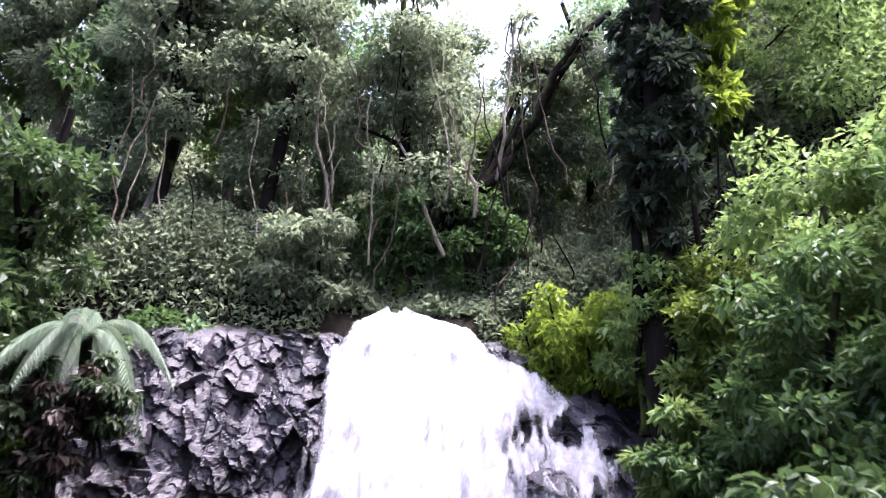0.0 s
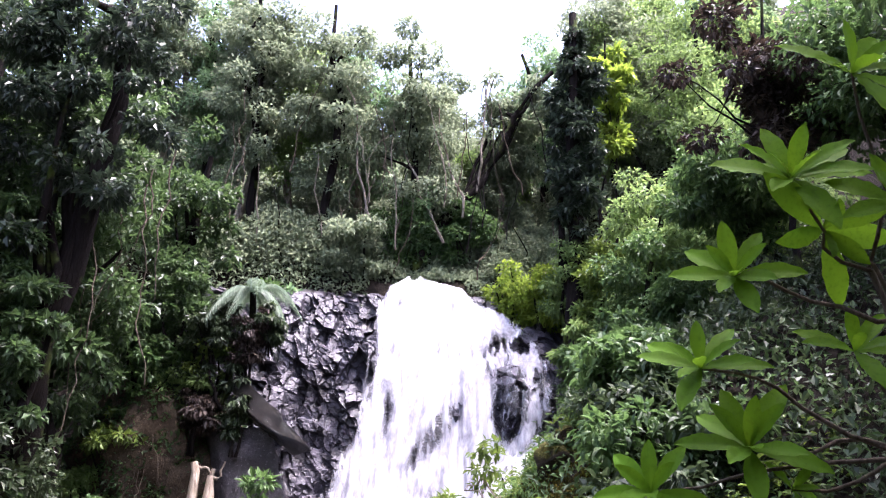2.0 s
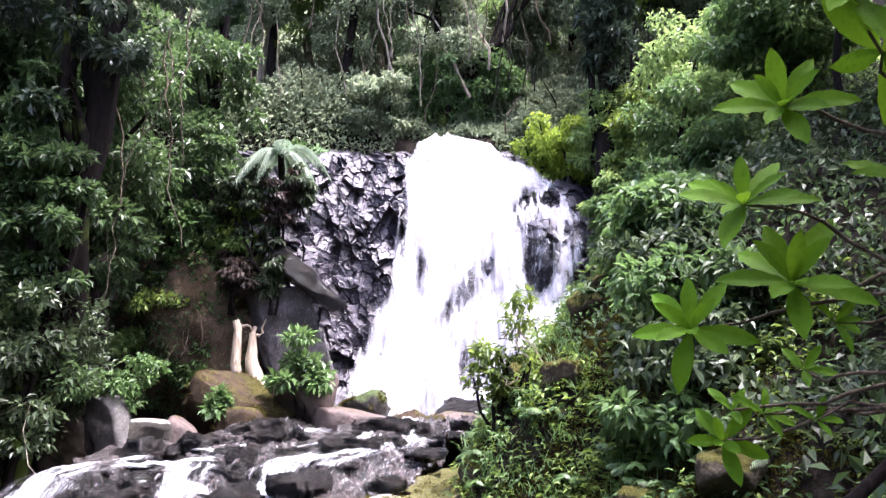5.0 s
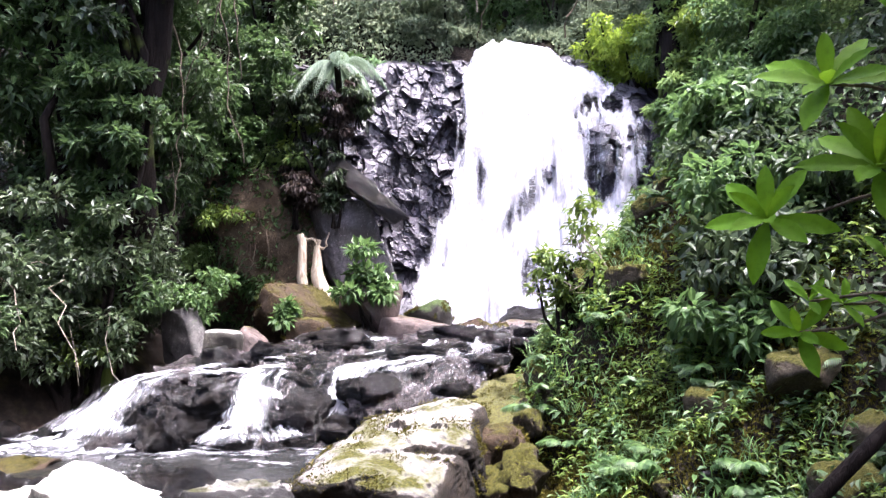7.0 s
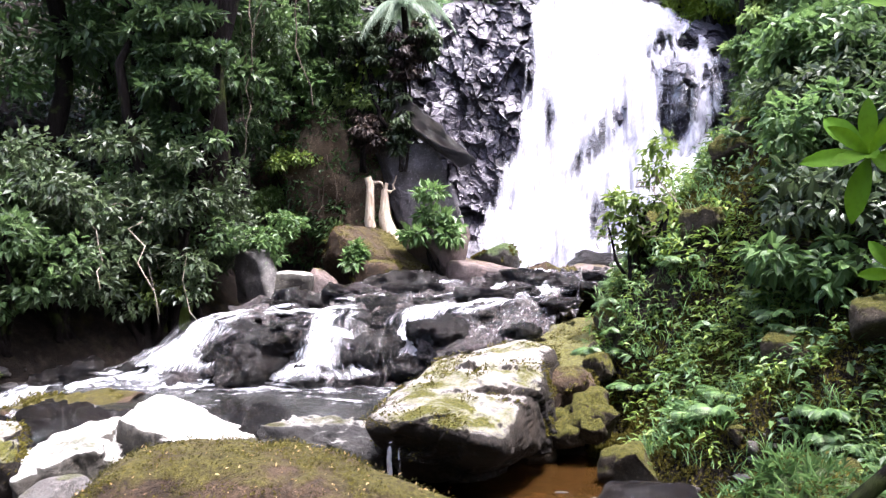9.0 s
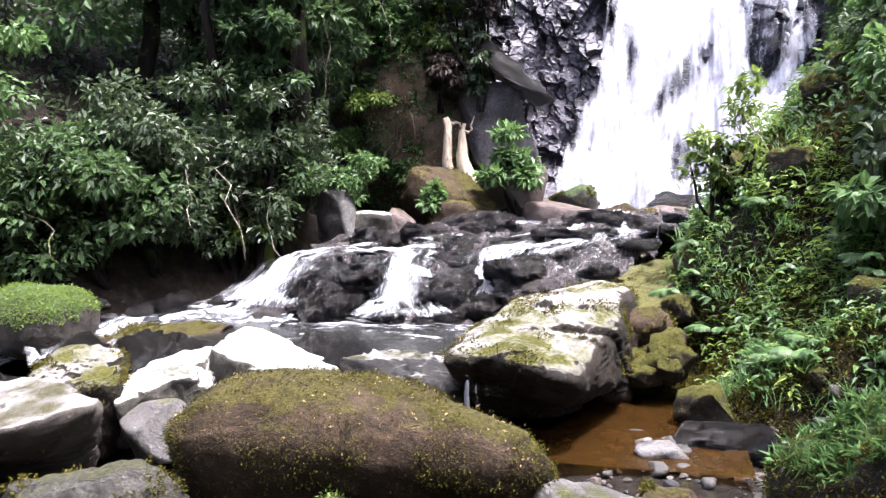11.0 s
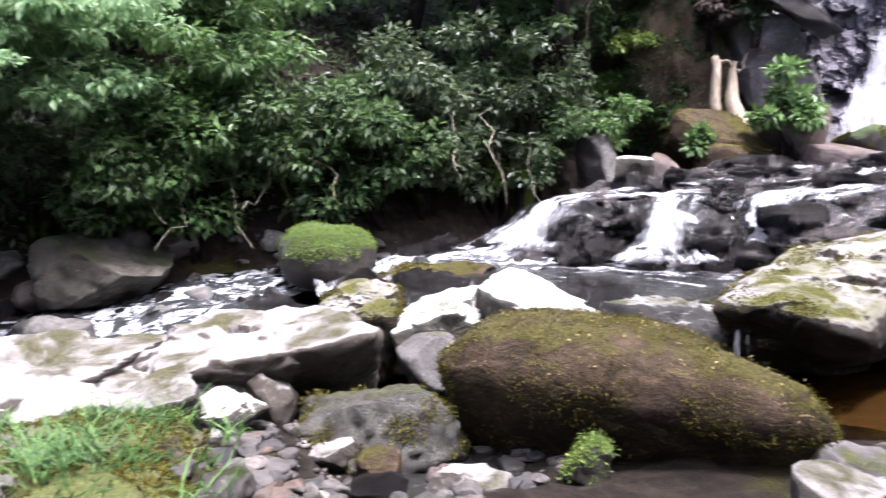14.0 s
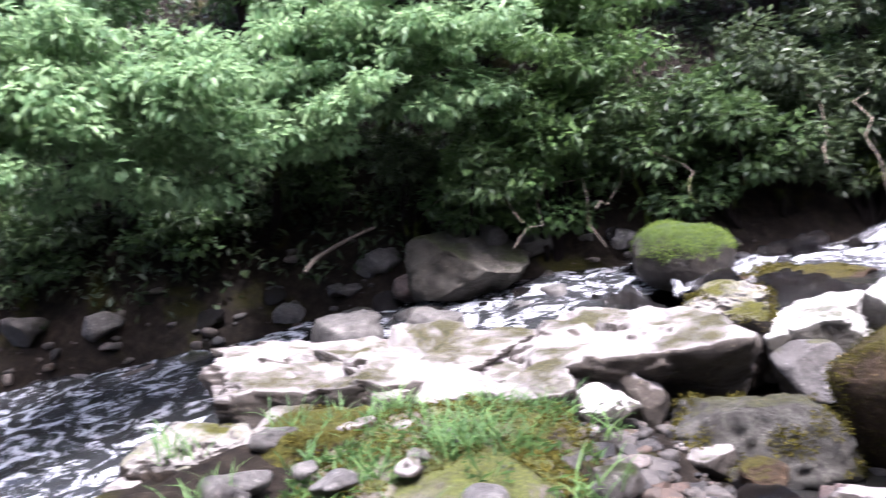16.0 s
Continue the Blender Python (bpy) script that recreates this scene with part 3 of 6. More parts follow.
def cliff_y(x, z):
    """The broken rock: blocks, and the knobs that stand out of the falling water."""
    u, w = x + 0.12 * wave(x, z, 2.0, 21), z + 0.35 * x + 0.1 * wave(x, z, 2.0, 24)
    y = face_y(x, z) + 0.34 * blocks(u, w * 0.8, 1.1, 22) + 0.24 * blocks(u * 1.2, w, 2.6, 23) + 0.11 * blocks(u * 1.3, w * 0.9, 4.6, 25) + 0.035 * blocks(u, w * 1.3, 11.0, 27)
    y = y - 0.60 * bulge(x, z, 0.18, 3.0, 0.36, 0.62, 0.55) * 0.4 - 0.15 * bulge(x, z, 0.75, 3.55, 0.28, 0.5)
    y = y - 0.75 * bulge(x, z, 1.80, 4.05, 0.42, 0.62) - 0.1 * bulge(x, z, -0.35, 3.7, 0.12, 0.4) - 0.45 * bulge(x, z, 2.35, 4.75, 0.3, 0.5)
    return y


cliff = sheet("rock_cliff", np.linspace(-4.2, 4.4, 430), np.linspace(0.4, 6.9, 330),
      lambda X, Z: (X, cliff_y(X, Z) + 1.5 * smooth(6.1 - 0.35 * np.maximum(X - 0.8, 0) - 0.16 * np.maximum(-X - 0.8, 0), 6.9, Z), Z), CLIFF_ROCK,
      "dark wet broken rock face behind the waterfall", "cliff")
cliff.data.polygons.foreach_set("use_smooth", np.zeros(len(cliff.data.polygons), dtype=bool))


def fall_edges(z):
    """Left and right rims of the main fall at a height."""
    left = np.interp(z, [1.15, 1.73, 1.95, 2.32, 2.8, 3.3, 3.93, 4.58, 5.28, 5.91, 6.31, 6.6], [-1.75, -1.71, -1.6, -1.48, -1.32, -1.11, -0.96, -0.92, -0.85, -0.77, -0.56, -0.3])
    right = np.interp(z, [1.15, 1.6, 2.1, 2.43, 2.81, 3.09, 3.28, 3.8, 4.33, 4.81, 5.31, 5.65, 5.91, 6.26, 6.6], [0.95, 1.05, 1.2, 1.4, 1.6, 1.85, 2.12, 2.3, 2.37, 2.28, 2.0, 1.68, 1.1, 0.84, 0.2])
    return left, right


def fall_place(S, V, gap, seed):
    z = 1.1 + 5.5 * V
    a, b = fall_edges(z)
    z = z + smooth(0.85, 1.0, V) * (0.35 * wave(S * 6, V * 0, 1.0, seed + 4) + 0.05 * wave(S * 16, V * 0, 1.0, seed + 5))
    x = a + (b - a) * S + wave(S * 6, V * 3, 1.0, seed) * 0.12 * (1 - 0.8 * np.abs(2 * S - 1))
    streak = wave(x * 7, z * 0.7, 1.0, seed + 1) * 0.16 + wave(x * 20, z * 1.6, 1.0, seed + 2) * 0.06
    y = face_y(x, z) - gap - 0.18 * np.sin(V * np.pi) + streak - 0.18 * smooth(0.25, 0.0, V) + 0.5 * smooth(0.93, 1.0, V)
    return x, y, z


water_fall = thing("waterfall", (0, 13.6, 1.1), "broad white waterfall sliding down a dark rock face", "waterfall", kind="structure")
water_fall.location = (0, 0, 0)
for i, (gap, m) in enumerate(((0.18, FALL_WATER), (0.32, FALL_WATER))):
    U, V = np.linspace(0, 1, 150), np.linspace(0, 1, 200)
    ob = sheet("water_sheet", U, V, lambda S, V: fall_place(S, V, gap, 31 + 7 * i), m, "", parent=water_fall)
    S, T = np.meshgrid(U, V)
    x, y, z = fall_place(S, T, gap, 31 + 7 * i)
    wob = 0.22 * wave(x * 1.7, z * 0.9, 1.0, 38) + 0.14 * wave(x * 7, z * 1.2, 1.0, 37)
    comb = smooth(0.35, 0.65, wave(x * 9, z * 0.8, 1.0, 35) + 0.5)
    cover = 1.06 - 0.09 * smooth(0.35, 0.75, wave(x * 5, z * 0.7, 1.0, 33) + 0.5)
    # dark rock that shows through: the knob, the slanting face, the thin veil at the foot
    cover -= (0.70 + 0.45 * comb) * smooth(0.15, 0.75, bulge(x + 0.6 * wob, z, 1.62, 3.70, 0.30, 0.62, 0.1))
    cover -= (0.30 + 0.34 * comb) * smooth(0.1, 0.8, bulge(x + 0.6 * wob, z, 0.34, 3.28, 0.24, 0.78, 0.62)) * smooth(2.35, 2.7, z)
    cover -= (0.26 + 0.18 * comb) * smooth(0.1, 0.8, bulge(x + wob, z, 0.36, 1.95, 0.36, 0.45))
    for cx, cz, rx, rz, deep in ((0.02, 4.78, 0.13, 0.30, 0.42), (0.40, 4.85, 0.09, 0.24, 0.36), (-0.45, 3.70, 0.12, 0.50, 0.40), (-0.33, 5.85, 0.10, 0.15, 0.34), (0.54, 5.48, 0.08, 0.12, 0.40), (-0.78, 4.36, 0.10, 0.30, 0.30)):
        cover -= 0.75 * deep * bulge(x + 0.5 * wob, z, cx, cz, rx, rz, 0.1)
    # streaming strands over the eastern shoulder
    cover -= 0.95 * smooth(0.1, 0.6, bulge(x, z, 1.78, 4.72, 0.55, 0.55)) * smooth(0.40, 0.62, wave(x * 8, z * 2.6, 1.0, 36) + 0.5)
    cover -= 0.5 * smooth(1.85, 2.1, x) * smooth(4.6, 3.9, z) * comb
    cover -= (0.55 + 0.5 * comb) * (1 - S) ** 14 + 0.42 * S ** 18 + 0.10 * smooth(0.4, 0.9, wave(x * 3, z * 0.6, 1.0, 39) + 0.5)
    ob.data.attributes.new("cover", "FLOAT", "POINT").data.foreach_set("value", np.clip(cover, 0, 1).astype(np.float32).ravel())


def strand(x0, z0, z1, width, seed):
    """A thin ribbon of water that falls in front of the rock."""
    def place(S, V):
        z = z1 + (z0 - z1) * V
        x = x0 + (S - 0.5) * width * (1.5 - V) + wave(V * 5, V, 1.0, seed) * 0.10
        y = np.minimum(cliff_y(x, z), cliff_y(x, np.minimum(z + 0.3, z0))) - 0.06 - 0.05 * np.sin(S * np.pi)
        return x, y, z
    sheet("water_strand", np.linspace(0, 1, 7), np.linspace(0, 1, 40), place, THIN_WATER, "", parent=water_fall)


rng = np.random.RandomState(5)
for i in range(22):
    x = 1.3 + 1.1 * rng.rand()
    z0 = 4.6 - 0.2 * max(x - 1.6, 0) + 0.2 * rng.randn()
    strand(x, z0, z0 - rng.uniform(0.8, 1.7), rng.uniform(0.03, 0.10), 60 + i)

# thin water spreading over the pale ledge east of the fall
sheet("ledge_rock", np.linspace(0, 1, 70), np.linspace(0, 1, 60),
      lambda S, V: (0.5 + 3.0 * S, 12.2 + 1.3 * V + 0.25 * wave(S * 6, V * 6, 1, 41), 1.15 + (0.25 + 0.75 * smooth(0, 0.35, S)) * (0.4 + 1.8 * V) * (0.85 + 0.3 * wave(S * 4, V * 4, 1, 42)) + 0.14 * wave(S * 14, V * 14, 1, 43)),
      GREY_ROCK, "pale wet sloping ledge beside the waterfall", "rock")
sheet("ledge_water", np.linspace(0, 1, 70), np.linspace(0, 1, 60),
      lambda S, V: (0.52 + 2.96 * S, 12.15 + 1.3 * V + 0.25 * wave(S * 6, V * 6, 1, 41), 1.19 + (0.25 + 0.75 * smooth(0, 0.35, S)) * (0.4 + 1.8 * V) * (0.85 + 0.3 * wave(S * 4, V * 4, 1, 42)) + 0.14 * wave(S * 14, V * 14, 1, 43)),
      LEDGE_WATER, "thin white water running over a pale ledge", "water")

# ---- water surfaces ----
def flat_water(name, x0, x1, y0, y1, z, material, label, nx=60, ny=60, rip=0.015):
    return sheet(name, np.linspace(x0, x1, nx), np.linspace(y0, y1, ny), lambda X, Y: (X, Y, z + rip * wave(X, Y, 4.0, 51, 2) * 2), material, label)


flat_water("water_upper_pool", -6.3, -1.0, 6.05, 7.9, 0.40, POOL, "dark rippled pool under the small cascade", 110, 60, 0.02)
flat_water("water_brown_pool", -1.9, 0.55, 4.95, 6.75, 0.0, BROWN_POOL, "shallow clear brown pool between rocks", 50, 40, 0.006)
flat_water("water_fall_pool", -2.4, 1.0, 12.0, 14.2, 1.12, RAPID, "foaming pool at the waterfall's foot", 50, 40, 0.03)
flat_water("water_near_pool", -3.6, -0.1, 2.6, 4.6, -0.17, POOL, "shallow dark water between stones", 40, 30, 0.004)


def run_place(S, V):
    """The outflow: from the upper pool west and then down past the pale slabs."""
    y = 7.3 - 10.5 * V
    edge = stream_left(y)
    inner = -5.2 - 1.3 * np.sin(np.clip(V * 1.6, 0, 1) * np.pi) * 0.9
    inner = np.where(V < 0.12, -4.0, inner)
    x = (edge - 0.5) + (inner - edge + 1.0) * S
    z = 0.38 - 1.42 * V + 0.07 * smooth(0.32, 0.2, V)
    return x, y, z + 0.10 * wave(x, y, 1.6, 52) + 0.06 * wave(x, y, 5.0, 53)


sheet("water_stream", np.linspace(0, 1, 90), np.linspace(0, 1, 150), run_place, RAPID, "fast stream with white ripples running between rocks")


def cascade_z(x, y):
    s = smooth(7.22, 7.72, y) * 0.40 + smooth(7.9, 8.4, y) * 0.12 + smooth(8.6, 10.5, y) * 0.13
    return 0.40 + s * smooth(-4.5, -3.75, x) + 0.05 * (x + 3.0) * smooth(7.2, 9.0, y)


def cascade_place(X, Y):
    front = 0.35 * np.sin(X * 2.1) * 0.5 + wave(X, Y * 0.1, 1.5, 55) * 0.5
    z = cascade_z(X, Y + front)
    return X, Y, z + 0.09 * wave(X, Y, 3.0, 56) + 0.05 * wave(X, Y, 9.0, 57)


def cascade_bed_z(X, Y):
    return cascade_place(X, Y)[2] - 0.09 + 0.22 * blocks(X + 0.2 * wave(X, Y, 2, 61), Y, 2.4, 58) * smooth(7.2, 7.6, Y) + 0.13 * blocks(X, Y * 1.3, 5.5, 59) + 0.06 * blocks(X + 0.1 * wave(X, Y, 5, 62), Y * 1.2, 11.0, 63)


def bed_place(S, Y):
    X = -4.9 + (4.15 + 0.33 * (Y - 7.05)) * S
    return X, Y, cascade_bed_z(X, Y)


sheet("cascade_bed", np.linspace(0, 1, 260), np.linspace(7.05, 11.6, 220), bed_place, BED_ROCK, "dark wet rock bed under the cascade", "rock")


def chute(points, widths, seed, lift=0.05, full=1.0):
    """A run of white water down the cascade along a line in plan, draped over the rocks."""
    pts = np.asarray(points, float)
    t = np.linspace(0, 1, len(pts))
    V = np.linspace(0, 1, 46)
    x, y, w = np.interp(V, t, pts[:, 0]), np.interp(V, t, pts[:, 1]), 1.75 * np.interp(V, t, widths)
    zc = np.interp(V, t, pts[:, 2])
    dx, dy = np.gradient(x), np.gradient(y)
    d = np.hypot(dx, dy) + 1e-6
    nx, ny = -dy / d, dx / d
    S, T = np.meshgrid(np.linspace(-0.5, 0.5, 26), np.arange(len(V)))
    o = S * w[T] * 1.5 * (1 + 0.5 * wave(T / 8.0, S * 2, 1.0, seed + 3))
    P = np.stack([x[T] + nx[T] * o, y[T] + ny[T] * o, zc[T] + lift * 0.8 + 0.07 * wave(T / 5.0, S * 3, 1.0, seed + 7, 2) + 0.03 * wave(T / 1.8, S * 9, 1.0, seed + 8, 2) - 0.5 * np.abs(S) ** 3], -1)
    P[..., 2] = np.maximum(P[..., 2], cascade_bed_z(P[..., 0], P[..., 1]) + 0.02 + 0.03 * (1 - np.abs(2 * S)))
    m = np.arange(S.size).reshape(S.shape)
    ob = part("water_film", P.reshape(-1, 3), np.stack([m[:-1, :-1], m[:-1, 1:], m[1:, 1:], m[1:, :-1]], -1).reshape(-1, 4), CASCADE_WATER, cascade)
    run = np.concatenate([[0], np.cumsum(np.sqrt(np.diff(x) ** 2 + np.diff(y) ** 2 + np.diff(zc) ** 2))])
    cover = full - 0.62 * smooth(0.42, 0.7, wave(o * 9, run[T] * 2.2, 1.0, seed + 9) + 0.5) - 1.15 * np.abs(2 * S) ** 1.8 - 0.7 * smooth(0.12, 0.0, T / 45.0) - 0.5 * smooth(0.9, 1.0, T / 45.0) + 0.25 * wave(T / 6.0, S * 3, 1.0, seed + 5)
    ob.data.attributes.new("cover", "FLOAT", "POINT").data.foreach_set("value", cover.astype(np.float32).ravel())
    ob.data.attributes.new("flow", "FLOAT_VECTOR", "POINT").data.foreach_set("vector", np.stack([o + seed, run[T], 0 * o], -1).astype(np.float32).ravel())


cascade = thing("cascade", (0, 0, 0), "small cascade of white water over dark rocks", "waterfall", kind="structure")
# the western plume beside the big dark rock
chute([(-2.9, 8.25, 0.98), (-3.4, 8.1, 0.96), (-3.75, 7.85, 0.86), (-3.87, 7.58, 0.62), (-3.88, 7.25, 0.44)], [0.30, 0.36, 0.42, 0.50, 0.62], 201, 0.10)
chute([(-3.4, 8.4, 0.98), (-3.85, 8.1, 0.90), (-4.1, 7.75, 0.62), (-4.3, 7.4, 0.44), (-4.4, 7.1, 0.42)], [0.25, 0.32, 0.42, 0.50, 0.5], 202, 0.08)
chute([(-2.2, 8.2, 1.0), (-2.7, 8.05, 0.98), (-3.3, 8.0, 0.97)], [0.22, 0.26, 0.25], 203, 0.08, full=0.95)
# the middle fall that parts round a small rock
chute([(-2.45, 8.2, 0.98), (-2.45, 7.75, 0.92), (-2.44, 7.5, 0.80), (-2.5, 7.3, 0.58), (-2.75, 7.02, 0.43)], [0.22, 0.26, 0.26, 0.26, 0.34], 204, 0.10)
chute([(-2.42, 7.6, 0.86), (-2.28, 7.38, 0.60), (-2.08, 7.05, 0.43)], [0.24, 0.30, 0.42], 205, 0.10)
chute([(-2.46, 7.65, 0.88), (-2.48, 7.35, 0.62), (-2.5, 7.08, 0.50)], [0.14, 0.16, 0.20], 211, 0.10, full=0.7)
# the eastern sheet and the shallow water that feeds it
chute([(-1.35, 8.4, 1.0), (-1.5, 8.05, 0.98), (-1.58, 7.82, 0.92), (-1.62, 7.62, 0.66), (-1.66, 7.35, 0.45)], [0.30, 0.34, 0.34, 0.36, 0.38], 206, 0.10)
chute([(-0.3, 9.8, 1.08), (-0.75, 9.2, 1.05), (-1.05, 8.7, 1.0), (-1.25, 8.3, 0.98), (-1.35, 8.0, 0.95)], [0.45, 0.5, 0.45, 0.36, 0.3], 207, 0.08, full=0.92)
chute([(-0.2, 11.0, 1.12), (-0.6, 10.2, 1.08), (-1.2, 9.6, 1.05), (-1.6, 8.9, 1.0)], [0.5, 0.6, 0.55, 0.4], 208, 0.08, full=0.88)
chute([(-1.7, 11.0, 1.10), (-1.9, 10.2, 1.06), (-2.3, 9.3, 1.02), (-2.6, 8.7, 0.99)], [0.4, 0.4, 0.45, 0.4], 209, 0.08, full=0.74)
chute([(-5.2, 7.3, 0.42), (-5.0, 6.6, 0.40), (-4.85, 6.0, 0.33), (-5.1, 5.5, 0.18)], [0.2, 0.25, 0.3, 0.35], 210, 0.03)
sheet("rivulets", np.linspace(0, 1, 200), np.linspace(7.15, 11.2, 180), lambda S, Y: (bed_place(S, Y)[0], Y, bed_place(S, Y)[2] + 0.012), RIVULET, "", parent=cascade)
sheet("foam", np.linspace(-5.3, -1.5, 130), np.linspace(6.85, 7.5, 40), lambda X, Y: (X, Y, 0.428 + 0.02 * wave(X, Y, 7, 64)), POOL_FOAM, "", parent=cascade)


def trickle(x, y, z0, z1, width, seed):
    def place(S, V):
        z = z1 + (z0 - z1) * V
        return x + (S - 0.5) * width * (1.6 - 0.8 * V) + 0.03 * wave(V * 7, V, 1.0, seed), y - 0.08 * (1 - V) ** 0.5 - 0.02 * np.sin(S * np.pi), z
    sheet("trickle", np.linspace(0, 1, 6), np.linspace(0, 1, 30), place, THIN_WATER, "", parent=cascade)


trickle(-1.27, 5.24, 0.46, -0.04, 0.035, 220)
trickle(-1.21, 5.26, 0.44, -0.04, 0.015, 221)
trickle(-2.42, 5.55, 0.40, 0.05, 0.06, 222)

# ---- rocks ----
big = rock("boulder", (-1.72, 4.46, 0.08), (1.12, 0.52, 0.50), (4, 6, 16), 101, MOSS_ROCK, "long rounded brown boulder covered with yellow-green moss", "boulder", cuts=0, level=6, rough=0.07, square=0.4, chips=2, undercut=(0, 0.2), broken=0.012)
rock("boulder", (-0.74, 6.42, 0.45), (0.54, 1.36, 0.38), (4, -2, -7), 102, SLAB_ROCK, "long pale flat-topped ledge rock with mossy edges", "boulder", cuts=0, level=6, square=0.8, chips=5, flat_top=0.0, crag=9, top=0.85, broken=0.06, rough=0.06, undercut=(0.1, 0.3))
rock("boulder", (-1.30, 6.02, 0.42), (0.27, 0.38, 0.20), (0, -10, 20), 127, MOSSY_BLOCK, "low lobe of rock under thick yellow-green moss", "boulder", cuts=3, level=5, rough=0.08, square=0.4, broken=0.05)
rock("boulder", (-0.15, 8.45, 0.56), (0.50, 1.3, 0.32), (5, -4, -14), 103, MOSS_LEDGE, "mossy sloping ledge rock running up beside the stream", "boulder", cuts=2, level=5, flat_top=0.25, square=0.7, rough=0.12, broken=0.12)
rock("boulder", (-1.93, 5.92, 0.10), (0.62, 0.40, 0.42), (0, 2, 6), 104, DARK_LEDGE, "dark wet ledge rock, its sunlit top coloured white", "boulder", cuts=5, level=6, flat_top=0.25, square=0.7, crag=7, broken=0.07, rough=0.06)
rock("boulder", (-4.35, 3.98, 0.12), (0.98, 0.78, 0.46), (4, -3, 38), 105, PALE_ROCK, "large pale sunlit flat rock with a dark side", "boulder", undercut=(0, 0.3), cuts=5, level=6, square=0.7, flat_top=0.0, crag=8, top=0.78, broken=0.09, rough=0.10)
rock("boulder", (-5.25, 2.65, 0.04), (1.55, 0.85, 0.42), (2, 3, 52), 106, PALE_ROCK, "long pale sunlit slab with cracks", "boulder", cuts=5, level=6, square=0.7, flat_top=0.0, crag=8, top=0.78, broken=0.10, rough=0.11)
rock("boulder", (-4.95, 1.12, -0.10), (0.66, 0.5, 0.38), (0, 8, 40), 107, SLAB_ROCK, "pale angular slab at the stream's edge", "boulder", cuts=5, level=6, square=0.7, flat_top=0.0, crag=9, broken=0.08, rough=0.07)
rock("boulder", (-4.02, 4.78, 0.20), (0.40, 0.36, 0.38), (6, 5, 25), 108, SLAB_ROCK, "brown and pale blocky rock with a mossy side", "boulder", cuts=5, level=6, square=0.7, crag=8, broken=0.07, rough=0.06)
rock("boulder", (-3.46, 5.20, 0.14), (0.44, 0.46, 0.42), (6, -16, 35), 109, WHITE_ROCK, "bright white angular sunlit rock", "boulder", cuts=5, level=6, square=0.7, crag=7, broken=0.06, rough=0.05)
rock("boulder", (-2.85, 5.52, 0.16), (0.46, 0.38, 0.42), (4, 12, -18), 110, WHITE_ROCK, "bright white rock, its shaded side coloured dark", "boulder", cuts=5, level=6, square=0.7, crag=7, broken=0.06, rough=0.05)
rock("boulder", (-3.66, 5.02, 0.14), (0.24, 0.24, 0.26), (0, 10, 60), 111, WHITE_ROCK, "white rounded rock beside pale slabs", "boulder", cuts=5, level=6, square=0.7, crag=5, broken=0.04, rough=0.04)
rock("boulder", (-3.30, 4.72, 0.10), (0.27, 0.22, 0.20), (0, 0, 10), 112, GREY_ROCK, "smooth dark grey round stone", "boulder", cuts=3, broken=0.02, level=4, rough=0.04)
rock("boulder", (-3.05, 3.75, -0.08), (0.50, 0.40, 0.34), (6, -8, 30), 113, rock_material("grey mossy stone", (0.022, 0.02, 0.016), (0.10, 0.095, 0.08), rough=0.8, moss=0.28, moss_colour=(0.06, 0.06, 0.02)), "low grey boulder with lichen and moss", "boulder", cuts=6, level=5, rough=0.07)
rock("boulder", (-5.46, 6.10, 0.52), (0.47, 0.42, 0.33), (0, 4, 0), 114, GREEN_ROCK, "rounded boulder with a cap of small green plants", "boulder", level=5, chips=0, cuts=0, square=0.15, rough=0.05, broken=0.01)
rock("boulder", (-4.35, 6.4, 0.30), (0.7, 0.35, 0.16), (0, 0, 10), 115, MOSS_ROCK, "low mossy rock in the pool", "boulder", cuts=6, level=4, rough=0.08)
rock("boulder", (0.86, 3.95, 0.28), (0.38, 0.38, 0.46), (0, 0, 15), 116, GREEN_ROCK, "upright block thick with green moss", "boulder", cuts=6, level=5, rough=0.08, square=0.5)
rock("boulder", (-0.42, 4.32, -0.06), (0.34, 0.30, 0.17), (0, 6, 20), 117, GREY_ROCK, "grey wet flat stone beside the pool", "boulder", cuts=8, level=4, rough=0.06)
rock("boulder", (-0.50, 3.85, -0.02), (0.28, 0.24, 0.20), (6, 4, 70), 118, PALE_ROCK, "grey stone, its sunlit top coloured pale", "boulder", cuts=7, level=4, crag=5, broken=0.04, rough=0.04)
rock("boulder", (0.14, 4.35, -0.08), (0.40, 0.34, 0.20), (0, 6, 10), 119, MOSS_ROCK, "low flat stone with olive moss", "boulder", cuts=6, level=5, rough=0.05, flat_top=0.3)
rock("boulder", (0.02, 5.3, -0.02), (0.20, 0.14, 0.11), (0, 0, 10), 120, GREY_ROCK, "brown stone at the pool's edge", "boulder", cuts=6, level=3, rough=0.06)
rock("boulder", (0.40, 5.62, 0.02), (0.32, 0.22, 0.15), (0, 8, 30), 121, WET_ROCK, "bluish wet stone at the bank", "boulder", cuts=8, level=4, rough=0.07)
rock("boulder", (-0.18, 6.95, 0.30), (0.30, 0.34, 0.36), (0, 0, 0), 122, MOSS_ROCK, "cluster of moss-covered blocks beside the pool", "boulder", cuts=10, level=5, rough=0.16)
